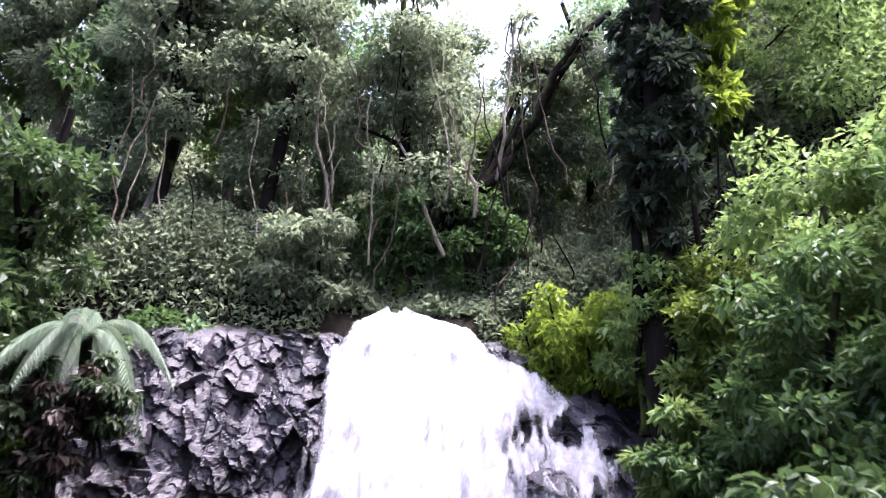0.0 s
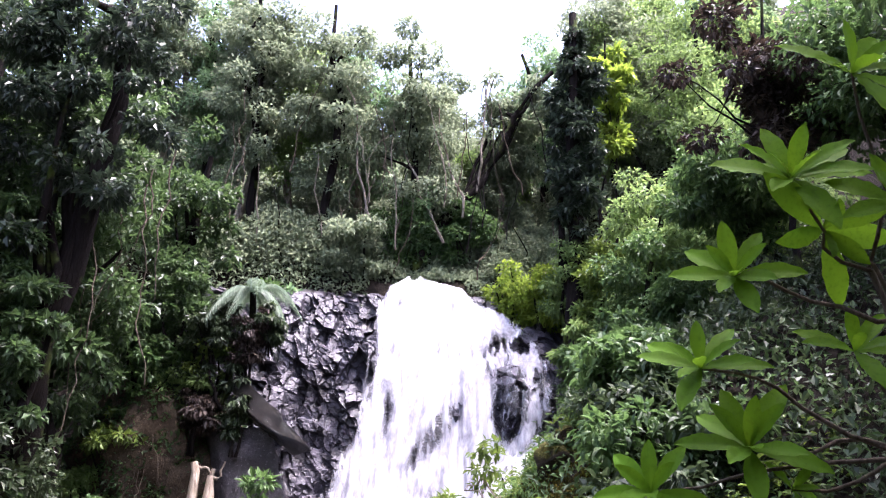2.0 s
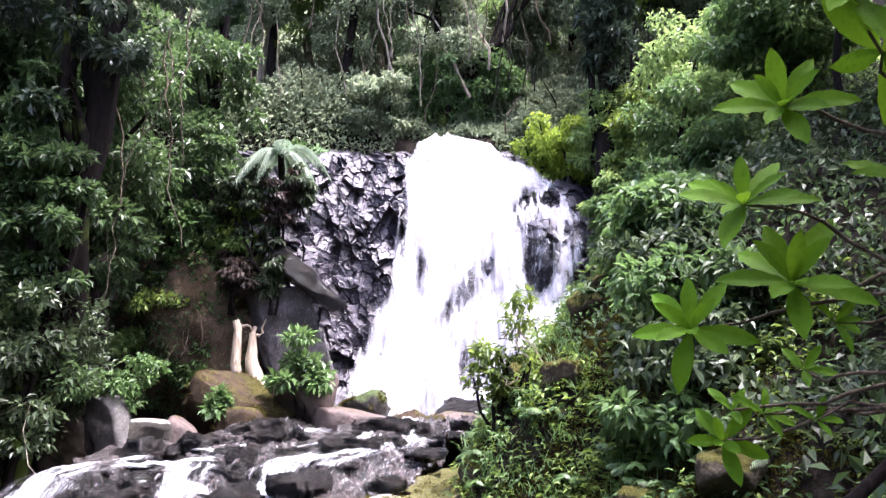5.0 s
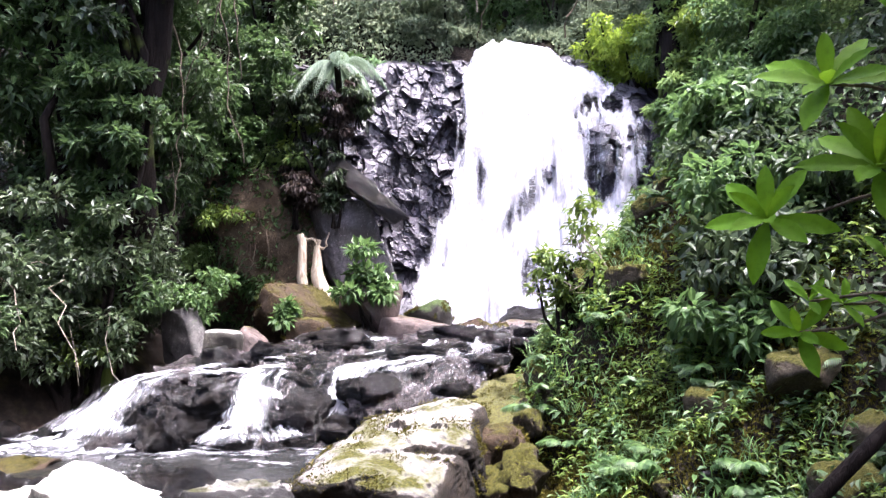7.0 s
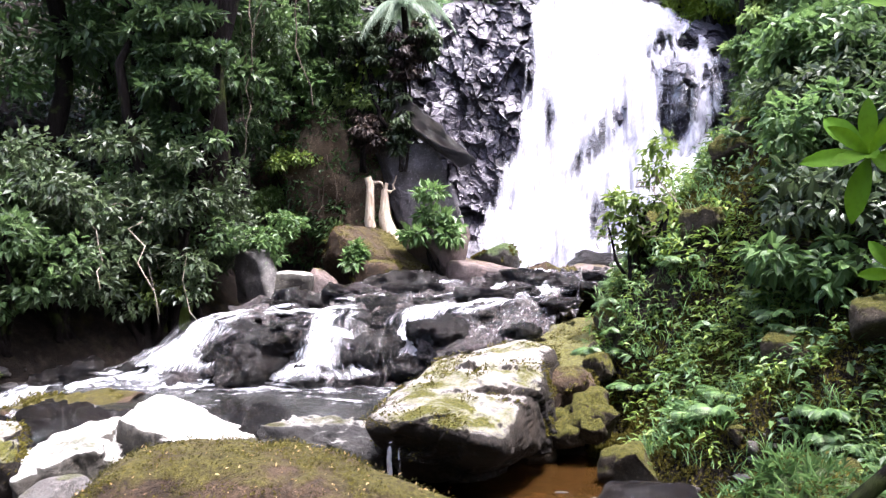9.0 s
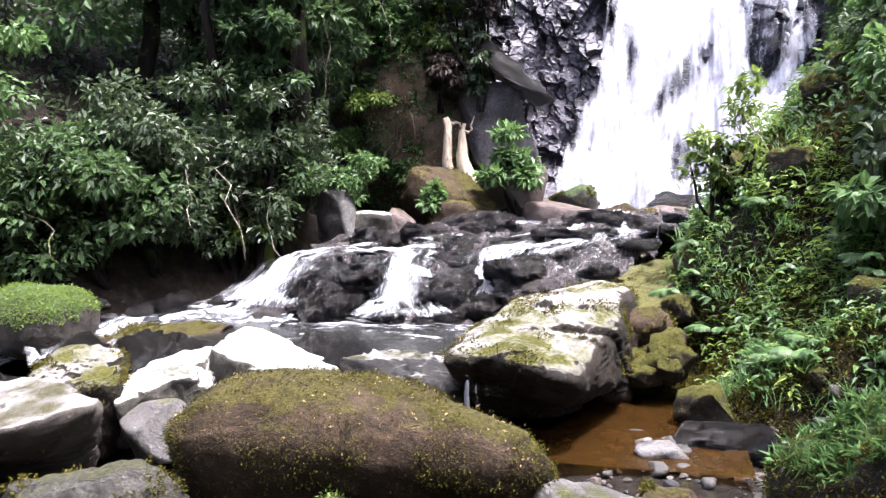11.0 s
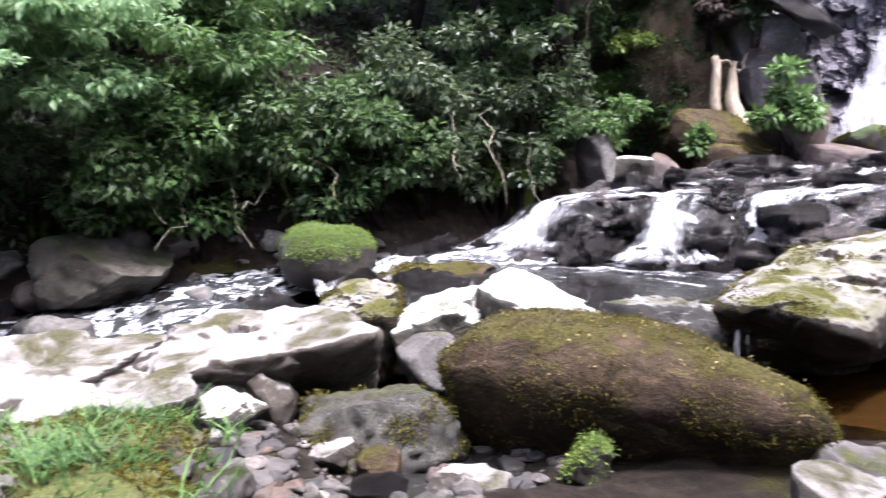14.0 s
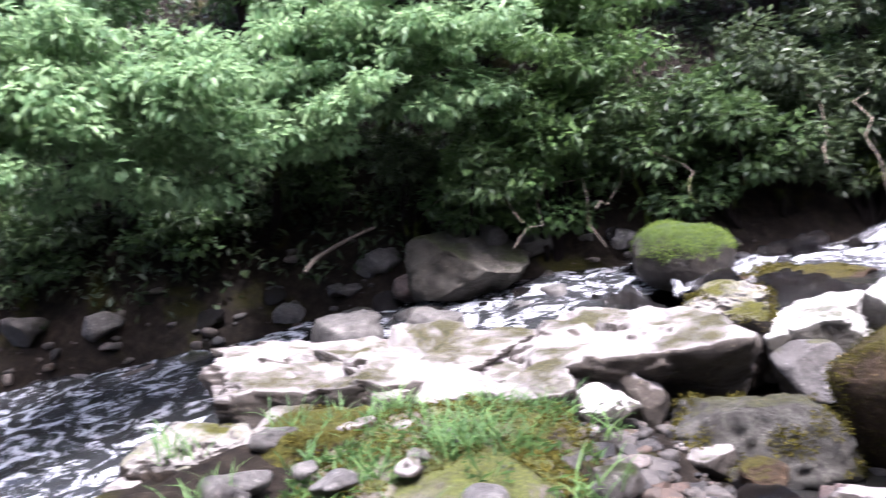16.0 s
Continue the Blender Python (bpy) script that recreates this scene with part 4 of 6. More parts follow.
# boulders between the cascade and the fall
rock("boulder", (-2.92, 11.7, 1.28), (0.80, 0.62, 0.66), (0, 14, 10), 130, MOSS_ROCK, "tilted brown boulder with a mossy top", "boulder", level=5, broken=0.05, crag=0, square=0.35, cuts=6, rough=0.08)
rock("boulder", (-2.1, 11.9, 1.45), (0.55, 0.5, 0.55), (0, -10, 40), 131, RED_ROCK, "dark brown boulder under a leafy shrub", "boulder", level=5, rough=0.06, broken=0.05, crag=0, square=0.35, cuts=6)
rock("boulder", (-1.35, 11.6, 1.05), (0.66, 0.5, 0.36), (0, 10, -8), 132, RED_ROCK, "smooth reddish brown boulder", "boulder", cuts=6, level=5, crag=8, rough=0.05, broken=0.02)
rock("boulder", (-0.95, 11.35, 0.98), (0.26, 0.25, 0.24), (0, 0, 0), 133, MOSS_ROCK, "small round boulder with ochre moss", "boulder", cuts=7, level=4, rough=0.08)
rock("boulder", (-0.42, 11.4, 1.05), (0.48, 0.4, 0.32), (0, 8, 0), 134, MOSS_ROCK, "brown boulder with moss patches", "boulder", cuts=7, level=4, rough=0.07)
rock("boulder", (0.15, 11.7, 1.1), (0.5, 0.4, 0.30), (0, -8, 12), 135, RED_ROCK, "brown wet boulder at the pool's lip", "boulder", cuts=7, level=4, rough=0.07)
rock("boulder", (-1.25, 12.6, 1.35), (0.35, 0.3, 0.28), (0, 0, 0), 136, GREEN_ROCK, "mossy green stone at the fall's foot", "boulder", cuts=6, level=4, rough=0.06)
rock("boulder", (0.35, 12.6, 1.2), (0.75, 0.45, 0.28), (0, 0, 5), 137, WET_ROCK, "black wet rock at the fall's foot", "boulder", cuts=9, level=4, rough=0.09)
rock("boulder", (-3.68, 10.2, 1.02), (0.34, 0.34, 0.36), (0, 5, 0), 138, WHITE_ROCK, "grey rock with a pale top", "boulder", cuts=11, level=4, square=0.6, crag=5, broken=0.05, rough=0.04)
rock("boulder", (-3.35, 10.15, 0.95), (0.28, 0.25, 0.40), (0, 30, 0), 139, RED_ROCK, "tilted grey slab leaning on a rock", "boulder", cuts=11, level=4, square=0.6, crag=4, broken=0.05, rough=0.04)
rock("boulder", (-4.15, 10.1, 1.15), (0.32, 0.35, 0.48), (0, -8, 0), 140, GREY_ROCK, "upright grey rock below a bush", "boulder", level=4, rough=0.06, broken=0.06, crag=0, cuts=6)
rock("boulder", (-2.75, 10.9, 1.0), (0.35, 0.3, 0.42), (0, 0, 20), 141, MOSS_ROCK, "mossy rock with hanging plants", "boulder", cuts=7, level=4, rough=0.08)
# dark rocks of the cascade
CASC = [(-3.25, 7.60, 0.50, 0.56, 0.44, 0.40), (-2.5, 7.20, 0.42, 0.20, 0.15, 0.17), (-2.02, 7.55, 0.56, 0.31, 0.28, 0.34)]
for x, y, a, b, c in ((-2.75, 7.8, 0.3, 0.25, 0.16), (-1.35, 7.7, 0.26, 0.25, 0.22), (-4.4, 7.55, 0.24, 0.18, 0.16), (-2.0, 8.75, 0.4, 0.3, 0.16), (-1.0, 9.2, 0.5, 0.35, 0.16), (-1.9, 9.7, 0.45, 0.35, 0.16), (-2.8, 9.6, 0.4, 0.3, 0.18),
                      (-3.4, 9.3, 0.4, 0.3, 0.2), (-0.6, 10.2, 0.5, 0.3, 0.16), (-2.3, 10.5, 0.4, 0.3, 0.2), (-5.0, 7.3, 0.4, 0.3, 0.16), (-1.9, 8.2, 0.3, 0.22, 0.14)):
    CASC.append((x, y, float(cascade_z(np.array(x), np.array(y))), a, b, c))
rng = np.random.RandomState(12)
for i in range(64):
    y = rng.uniform(7.3, 11.2)
    x = rng.uniform(-3.9, -0.75 + 0.33 * (y - 7.05))
    k = rng.uniform(0.09, 0.26)
    CASC.append((x, y, float(cascade_z(np.array(x), np.array(y))) - 0.02, k * 1.3, k, k * 0.6))
for i, (x, y, z, a, b, c) in enumerate(CASC):
    rock("cascade_rock", (x, y, z), (a, b, c), (0, 0, 25 * (i % 5) - 40), 150 + i, WET_ROCK if i < 15 or i % 2 else BED_ROCK, "black wet rock in the cascade" if i < 15 or i % 2 else "brown wet rock in the cascade", "rock", "cascade rocks", cuts=10, level=4 if i > 14 else 6, rough=0.14, broken=0.24, crag=0 if i > 14 else 9)
# dark stones that hold the upper pool
HOLD = [(-4.75, 5.75, 0.25, 0.40, 0.3, 0.26), (-4.1, 5.85, 0.25, 0.36, 0.28, 0.28), (-3.6, 5.9, 0.24, 0.34, 0.26, 0.30), (-2.4, 5.8, 0.22, 0.26, 0.24, 0.30), (-2.75, 5.95, 0.24, 0.42, 0.25, 0.28), (-5.3, 5.25, 0.1, 0.4, 0.3, 0.3), (-1.32, 6.05, 0.2, 0.3, 0.22, 0.32)]
for i, (x, y, z, a, b, c) in enumerate(HOLD):
    rock("pool_rock", (x, y, z), (a, b, c), (0, 0, 31 * i), 180 + i, WET_ROCK, "dark wet rock at the pool's lip", "rock", "rocks at the pool's lip", cuts=7, level=5, rough=0.08, broken=0.14)
# mossy blocks between the ledge and the pool, and stones underfoot
rng = np.random.RandomState(71)
for i in range(26):
    u, w = rng.rand(), rng.rand()
    x, y, k = -0.48 + 0.55 * u + 0.25 * w, 6.25 + 1.1 * w, rng.uniform(0.08, 0.2)
    z = 0.02 + 0.38 * w + 0.25 * u
    rock("mossy_block", (x, y, z), (k, k * 0.9, k * 0.8), (0, 10 * i, 50 * i), 230 + i, MOSSY_BLOCK, "moss-covered block beside the brown pool", "boulder", "mossy blocks", cuts=6, level=4, rough=0.12, broken=0.14)
FOOT = [(-3.75, 3.5, 0.10, 0.17, 0.15, 0.20, PALE_ROCK, "upright stone, its sunlit top coloured pale"), (-3.98, 3.32, 0.10, 0.20, 0.17, 0.20, GREY_ROCK, "grey stone beside grass tufts"), (-3.1, 3.32, -0.06, 0.17, 0.13, 0.11, PALE_ROCK, "dark stone, its sunlit top coloured white"),
        (-2.82, 3.38, -0.08, 0.17, 0.12, 0.08, MOSS_ROCK, "flat stone with brown moss"), (-2.2, 3.33, -0.08, 0.28, 0.20, 0.11, PALE_ROCK, "low white stone near the boulder"), (-2.65, 3.15, -0.10, 0.15, 0.11, 0.09, WET_ROCK, "small black wet stone underfoot"),
        (-2.45, 3.5, -0.12, 0.10, 0.12, 0.08, RED_ROCK, "small brown squarish stone"), (-1.76, 3.86, -0.05, 0.14, 0.13, 0.14, GREEN_ROCK, "little round stone with small green plants"), (-3.4, 3.1, -0.04, 0.16, 0.13, 0.10, GREY_ROCK, "grey flat stone underfoot")]
for i, (x, y, z, a, b, c, m, text) in enumerate(FOOT):
    rock("boulder", (x, y, z), (a, b, c), (0, 5, 40 * i), 240 + i, m, text, "boulder", cuts=5, level=4, rough=0.06)
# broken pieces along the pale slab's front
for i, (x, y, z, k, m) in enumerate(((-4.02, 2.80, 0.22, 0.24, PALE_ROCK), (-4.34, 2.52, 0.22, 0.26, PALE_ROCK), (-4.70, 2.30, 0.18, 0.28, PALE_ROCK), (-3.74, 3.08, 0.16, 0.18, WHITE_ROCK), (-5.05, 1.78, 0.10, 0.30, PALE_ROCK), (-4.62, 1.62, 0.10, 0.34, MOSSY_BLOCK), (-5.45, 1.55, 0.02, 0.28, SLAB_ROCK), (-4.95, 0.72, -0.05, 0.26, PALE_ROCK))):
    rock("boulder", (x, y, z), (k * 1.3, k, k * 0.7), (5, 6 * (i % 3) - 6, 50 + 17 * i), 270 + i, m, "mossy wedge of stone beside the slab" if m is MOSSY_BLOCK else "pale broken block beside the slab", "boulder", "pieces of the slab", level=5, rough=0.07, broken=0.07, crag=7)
# grey shelf of the cliff's foot, and the brown earth overhang beside it
rock("boulder", (-2.50, 12.95, 2.45), (0.60, 0.35, 0.95), (0, -14, 10), 260, rock_material("grey lilac wet stone", (0.045, 0.042, 0.046), (0.18, 0.165, 0.175)), "tall grey wet slab leaning on the cliff", "boulder", cuts=4, square=0.5, crag=3, level=5, rough=0.05, broken=0.05)
rock("boulder", (-2.22, 12.70, 3.32), (0.78, 0.28, 0.19), (0, 40, 10), 261, WET_ROCK, "dark slanting rock wedged on the cliff", "boulder", cuts=4, level=5, square=0.4, crag=2, rough=0.05, broken=0.05)
EARTHY = rock_material("brown root-bound earth", (0.05, 0.038, 0.026), (0.18, 0.135, 0.09), rough=0.9, moss=0.24, moss_colour=(0.075, 0.078, 0.014), shine=0.1)
bank = rock("earth_bank", (-4.1, 13.2, 2.6), (1.3, 0.6, 1.5), (0, 8, 0), 262, EARTHY, "brown overhanging earth bank with roots", "earth bank", cuts=3, level=5, rough=0.12, broken=0.06)
rng = np.random.RandomState(17)
for i in range(9):
    x = rng.uniform(-4.5, -3.0)
    z = rng.uniform(2.9, 3.6)
    foot = np.array((x, 12.55, z)) - np.array((-4.1, 13.2, 2.6))
    part("root", *tube(foot + bent((0, 0.15, 0), (rng.uniform(-0.3, 0.3), rng.uniform(-0.25, 0), -rng.uniform(0.6, 1.4)), 9, 0.04, rng), np.linspace(0.012, 0.005, 9), 5), VINE_BARK, bank, "thin bare root")


# ---- undergrowth that covers the slopes ----
def undergrowth(name, box, keep, n, size, height, material, seed, label, outline=SIMPLE, shape=0.5, gaps=0.0):
    """Leaves close over the ground inside a box of the plan, in patches."""
    rng = np.random.RandomState(seed)
    x, y = rng.uniform(box[0], box[1], n), rng.uniform(box[2], box[3], n)
    ok = keep(x, y)
    x, y = x[ok], y[ok]
    p = np.stack([x, y, 0 * x], -1)
    patch = rough_noise(p * 1.1, seed, 3)
    if gaps:
        ok = patch > gaps
        x, y, p, patch = x[ok], y[ok], p[ok], patch[ok]
    h = height * np.clip((patch - 0.25) * 2.2, 0.1, 1.6) * rng.rand(len(x)) ** 0.7
    pos = np.stack([x, y, ground_z(x, y) + h], -1)
    way = rng.normal(size=pos.shape) * 0.7 + np.array((0, 0, -0.15))
    face = rng.normal(size=pos.shape) * 0.35 + np.array((0, -0.25, 0.9))
    L = size * (0.6 + 0.8 * rng.rand(len(x)))
    return tagged(mesh_object(name, *leaves(pos, way, face, L, L * shape, outline), material, smooth=False), label, "undergrowth", kind="stuff")


undergrowth("hill_undergrowth", (-6.5, 6, 15.3, 19), lambda x, y: ~((np.abs(x) < 1.0) & (y < 16.0)), 130000, 0.10, 1.2, LEAF_FAR, 801, "dense undergrowth on the slope above the fall, greyed by haze")
undergrowth("hill_undergrowth", (-12, 12, 19, 27), lambda x, y: y > 19, 60000, 0.16, 1.3, LEAF_FAR, 804, "dense undergrowth far up the slope, greyed by haze")
# the bank's dark shade is put into this leaf colour
undergrowth("west_undergrowth", (-17, -4.6, -4, 16), lambda x, y: x < stream_left(y) - 0.7, 45000, 0.13, 0.7, LEAF_DEEP, 802, "undergrowth on the western bank, coloured for deep shade")
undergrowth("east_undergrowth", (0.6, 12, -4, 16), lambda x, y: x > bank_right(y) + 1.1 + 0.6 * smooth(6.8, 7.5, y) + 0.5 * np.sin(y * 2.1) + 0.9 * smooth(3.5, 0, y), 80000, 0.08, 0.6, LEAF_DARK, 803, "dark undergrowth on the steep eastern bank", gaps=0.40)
# added in the deep green to fill a black shaded hollow
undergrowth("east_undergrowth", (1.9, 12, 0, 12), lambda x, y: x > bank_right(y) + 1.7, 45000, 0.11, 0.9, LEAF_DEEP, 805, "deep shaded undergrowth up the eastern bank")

# ---- trees and shrubs ----
# forest above and behind the fall
rng = np.random.RandomState(77)
for i in range(20):
    x = -8.0 + i * 0.85 + rng.uniform(-0.4, 0.4)
    y = rng.uniform(16.4, 19.5)
    z0 = gz(x, y)
    tall = np.interp(x, [-8, -3, -1, 1.5, 2.3, 3.2, 8], [16.5, 15.2, 13.9, 13.3, 12.9, 15.0, 16.0]) + rng.uniform(-0.7, 0.4)
    if 1.6 < x < 2.9:
        tall -= 2.0
    c = (z0 + tall) / 2 + 0.3
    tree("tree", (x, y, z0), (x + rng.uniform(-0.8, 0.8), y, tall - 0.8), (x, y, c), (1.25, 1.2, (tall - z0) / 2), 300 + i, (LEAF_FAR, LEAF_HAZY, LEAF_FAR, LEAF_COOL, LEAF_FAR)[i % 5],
         (PALE_BARK, BARK)[i % 2], "slender forest tree above the waterfall, leaves paled by haze", 64, 13000, 0.11, 0.12, 7, "forest above the fall")
# undergrowth on the lip
for i in range(14):
    x = -5.2 + i * 0.78 + rng.uniform(-0.25, 0.25)
    y = 16.6 if -1.0 < x < 1.0 else rng.uniform(15.2, 16.2)
    z0 = gz(x, y)
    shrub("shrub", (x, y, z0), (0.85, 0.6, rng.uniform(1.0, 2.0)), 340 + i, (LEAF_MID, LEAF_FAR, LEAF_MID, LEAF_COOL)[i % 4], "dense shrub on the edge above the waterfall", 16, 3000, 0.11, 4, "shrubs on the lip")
# leaning bare tree
tree("tree", (-0.2, 16.6, gz(-0.2, 16.6)), (3.0, 16.8, 12.1), (2.5, 16.9, 11.6), (1.3, 0.8, 0.9), 360, LEAF_FAR, BARK, "leaning old tree with bare crooked limbs", 14, 1300, 0.13, 0.15, 10)
for i, (x0, z0, x1, z1) in enumerate(((0.9, 9.3, 0.2, 11.0), (1.2, 9.9, 1.5, 11.6), (0.5, 8.7, -0.7, 10.4), (-1.0, 9.0, -1.8, 11.2))):
    v = thing("bare_branch", (x0, 16.2, z0), "bare pale branch among the forest leaves", "branch", "bare branches")
    r2 = np.random.RandomState(365 + i)
    part("stick", *tube(bent((0, 0, -1.2), (x1 - x0, 0, z1 - z0), 9, 0.07, r2), np.linspace(0.035, 0.012, 9), 6), PALE_BARK, v)

rng = np.random.RandomState(78)
for i in range(34):
    x, z = rng.uniform(-4.5, 3.2), rng.uniform(6.8, 9.8)
    v = thing("bare_branch", (x, 15.9 + 0.3 * rng.rand(), z), "thin bare liana among the forest trees", "branch", "thin lianas")
    part("stick", *tube(bent((0, 0, -0.5), (rng.uniform(-0.6, 0.6), rng.uniform(-0.2, 0.2), rng.uniform(0.8, 2.2)), 9, 0.05, rng), np.linspace(0.018, 0.007, 9), 5), (PALE_BARK, VINE_BARK, BARK)[i % 3], v)
rng = np.random.RandomState(79)

# western bank: dark tall trees
WEST = [(-5.1, 11.3, 9.5, 1.2), (-5.8, 10.4, 9.5, 1.5), (-7.0, 9.6, 9.0, 1.6), (-8.2, 8.4, 8.5, 1.7), (-5.6, 12.8, 11.0, 1.5), (-9.8, 7.0, 8.0, 1.8), (-4.4, 14.4, 9.5, 1.1), (-7.5, 12.4, 12.0, 2.0), (-12.5, 5.0, 7.5, 2.0), (-13.2, 1.5, 7.0, 2.2), (-13.0, -2.0, 7.0, 2.2)]
for i, (x, y, h, r) in enumerate(WEST):
    z0 = gz(x, y)
    tree("tree", (x, y, z0), (x + rng.uniform(-0.5, 0.5), y + rng.uniform(-0.5, 0.5), h - 1), (x, y, (z0 + h) / 2 + 0.4), (r, r, (h - z0) / 2), 380 + i, (LEAF_DARK, LEAF_DARK, LEAF_MID)[i % 3], BARK,
         "dark leafy tree crowding the stream bank", 60, 9500, 0.14, 0.14, 6, "trees on the west bank")
# the dark climbing-leaf colour stands in for this tree's deep shade
tree("tree", (-4.95, 9.3, gz(-4.95, 9.3)), (-3.85, 9.2, 9.4), (-4.5, 9.1, 7.0), (1.7, 0.9, 2.6), 395, LEAF_IVY, BARK, "dark leaning tree with shaded leaves on the bank", 46, 8000, 0.12, 0.21, 9)
# overhanging trees whose layered sprays hang over the stream
OVER = [(-11.0, 0.2, -7.7, 0.7, 2.5, 1.15, LEAF_COOL), (-11.0, 2.2, -7.6, 2.0, 2.3, 1.15, LEAF_COOL), (-10.0, 3.6, -7.9, 3.5, 2.7, 1.15, LEAF_COOL), (-9.4, 5.2, -7.6, 4.9, 2.9, 1.2, LEAF_COOL), (-8.6, 7.0, -7.0, 6.4, 3.0, 1.25, LEAF_MID),
        (-11.6, 1.9, -9.2, 1.4, 4.4, 1.5, LEAF_COOL), (-9.8, 4.4, -9.2, 4.2, 4.6, 1.6, LEAF_MID), (-10.5, -1.4, -8.2, -0.9, 2.8, 1.3, LEAF_COOL), (-9.0, 6.6, -8.6, 6.4, 4.8, 1.6, LEAF_MID)]
for i, (x, y, cx, cy, cz, r, m) in enumerate(OVER):
    z0 = gz(x, y)
    rr = np.random.RandomState(520 + i)
    ob = thing("tree", (x, y, z0), "leafy tree leaning over the stream with layered sprays", "tree", "overhanging trees")
    top = np.array((cx - x, cy - y, cz + 0.6 - z0))
    line = bent((0, 0, -0.3), top, 9, 0.06, rr)
    part("trunk", *tube(line, np.linspace(0.07, 0.025, 9), 8), BARK, ob)
    cc, ra = clumps(rr, (cx - x, cy - y, cz - z0), (r, r, r * 0.95), 60, (0.15, 0.32), 0.40)
    for j in range(7):
        e = cc[rr.randint(len(cc))]
        part("limb", *tube(bent(line[rr.randint(3, 8)], e, 6, 0.05, rr), np.linspace(0.022, 0.006, 6), 6), BARK, ob)
    part("crown", *crown_leaves(rr, cc, ra, 9500, 0.095, SIMPLE, 0.5, 0.55, 0.15), m, ob, smooth=False)
# bushes along the western bank
for i in range(9):
    y = 10.3 - i * 0.62
    x = float(stream_left(y)) - (0.35 if i < 5 else 0.75) + rng.uniform(-0.25, 0.25)
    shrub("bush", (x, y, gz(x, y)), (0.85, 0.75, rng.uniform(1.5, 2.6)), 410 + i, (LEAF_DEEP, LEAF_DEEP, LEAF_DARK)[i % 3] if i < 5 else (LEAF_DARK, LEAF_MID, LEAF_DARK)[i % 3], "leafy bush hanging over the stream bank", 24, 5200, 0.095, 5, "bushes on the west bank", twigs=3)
# added in dark leaf colours for the black shade under the overhang
for i in range(8):
    y = 5.0 - i * 0.78
    x = float(stream_left(y)) - 1.25 + rng.uniform(-0.3, 0.2)
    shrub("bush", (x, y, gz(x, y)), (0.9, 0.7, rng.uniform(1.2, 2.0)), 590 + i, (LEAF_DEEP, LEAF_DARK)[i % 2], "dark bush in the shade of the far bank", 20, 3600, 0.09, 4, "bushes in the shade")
shrub("bush", (-4.80, 9.0, 1.1), (0.55, 0.4, 4.6), 428, LEAF_DARK, "tall climbing growth round a dark trunk", 34, 6500, 0.11, 4)
shrub("bush", (-4.45, 8.85, 2.2), (0.55, 0.35, 3.2), 429, LEAF_DARK, "climbing leaves hanging on a dark trunk", 30, 5000, 0.10, 3)
shrub("bush", (-4.9, 8.7, 0.85), (0.42, 0.35, 0.75), 425, LEAF_LIGHT, "bright green young bush by the cascade", 10, 900, 0.11, 4)
shrub("bush", (-4.0, 10.3, 1.3), (0.5, 0.4, 0.8), 426, LEAF_MID, "yellowish bush over grey rocks", 12, 1200, 0.09, 4)
for i, (x, z, w) in enumerate(((-4.6, 3.0, 0.6), (-3.6, 3.7, 0.6), (-4.2, 4.0, 0.7), (-3.2, 4.3, 0.5), (-4.9, 2.0, 0.5), (-3.9, 1.9, 0.4))):
    shrub("bush", (x, 12.75, z - 0.5), (w, 0.35, 1.0), 550 + i, (LEAF_LIGHT, LEAF_HAZY, LEAF_MID)[i % 3], "leafy bush hanging on the earth bank", 12, 1300, 0.10, 3, "bushes on the earth bank")
shrub("bush", (-3.0, 10.75, 1.1), (0.3, 0.25, 0.65), 427, LEAF_MID, "small bush between two boulders", 8, 420, 0.11, 4)

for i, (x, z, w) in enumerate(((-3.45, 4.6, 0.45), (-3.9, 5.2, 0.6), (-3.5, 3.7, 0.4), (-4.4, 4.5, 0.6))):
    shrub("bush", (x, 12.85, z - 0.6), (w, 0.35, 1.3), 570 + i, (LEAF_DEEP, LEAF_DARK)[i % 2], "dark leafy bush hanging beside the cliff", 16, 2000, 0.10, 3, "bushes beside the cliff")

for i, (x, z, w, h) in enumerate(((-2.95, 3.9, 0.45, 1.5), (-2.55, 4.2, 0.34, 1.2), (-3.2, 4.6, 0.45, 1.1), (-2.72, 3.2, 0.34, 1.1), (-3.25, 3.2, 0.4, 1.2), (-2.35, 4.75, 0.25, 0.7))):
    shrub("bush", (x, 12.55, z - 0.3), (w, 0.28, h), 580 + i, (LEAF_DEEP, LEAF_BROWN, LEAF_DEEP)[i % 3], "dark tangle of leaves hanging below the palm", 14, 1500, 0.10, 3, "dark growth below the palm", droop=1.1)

# eastern bank
tree("tree", (2.96, 14.0, gz(2.96, 14.0)), (2.96, 14.0, 11.8), (2.96, 14.0, 9.2), (0.62, 0.6, 2.9), 430, LEAF_IVY, BARK, "tall trunk smothered in dark climbing leaves", 80, 9000, 0.15, 0.22, 3)
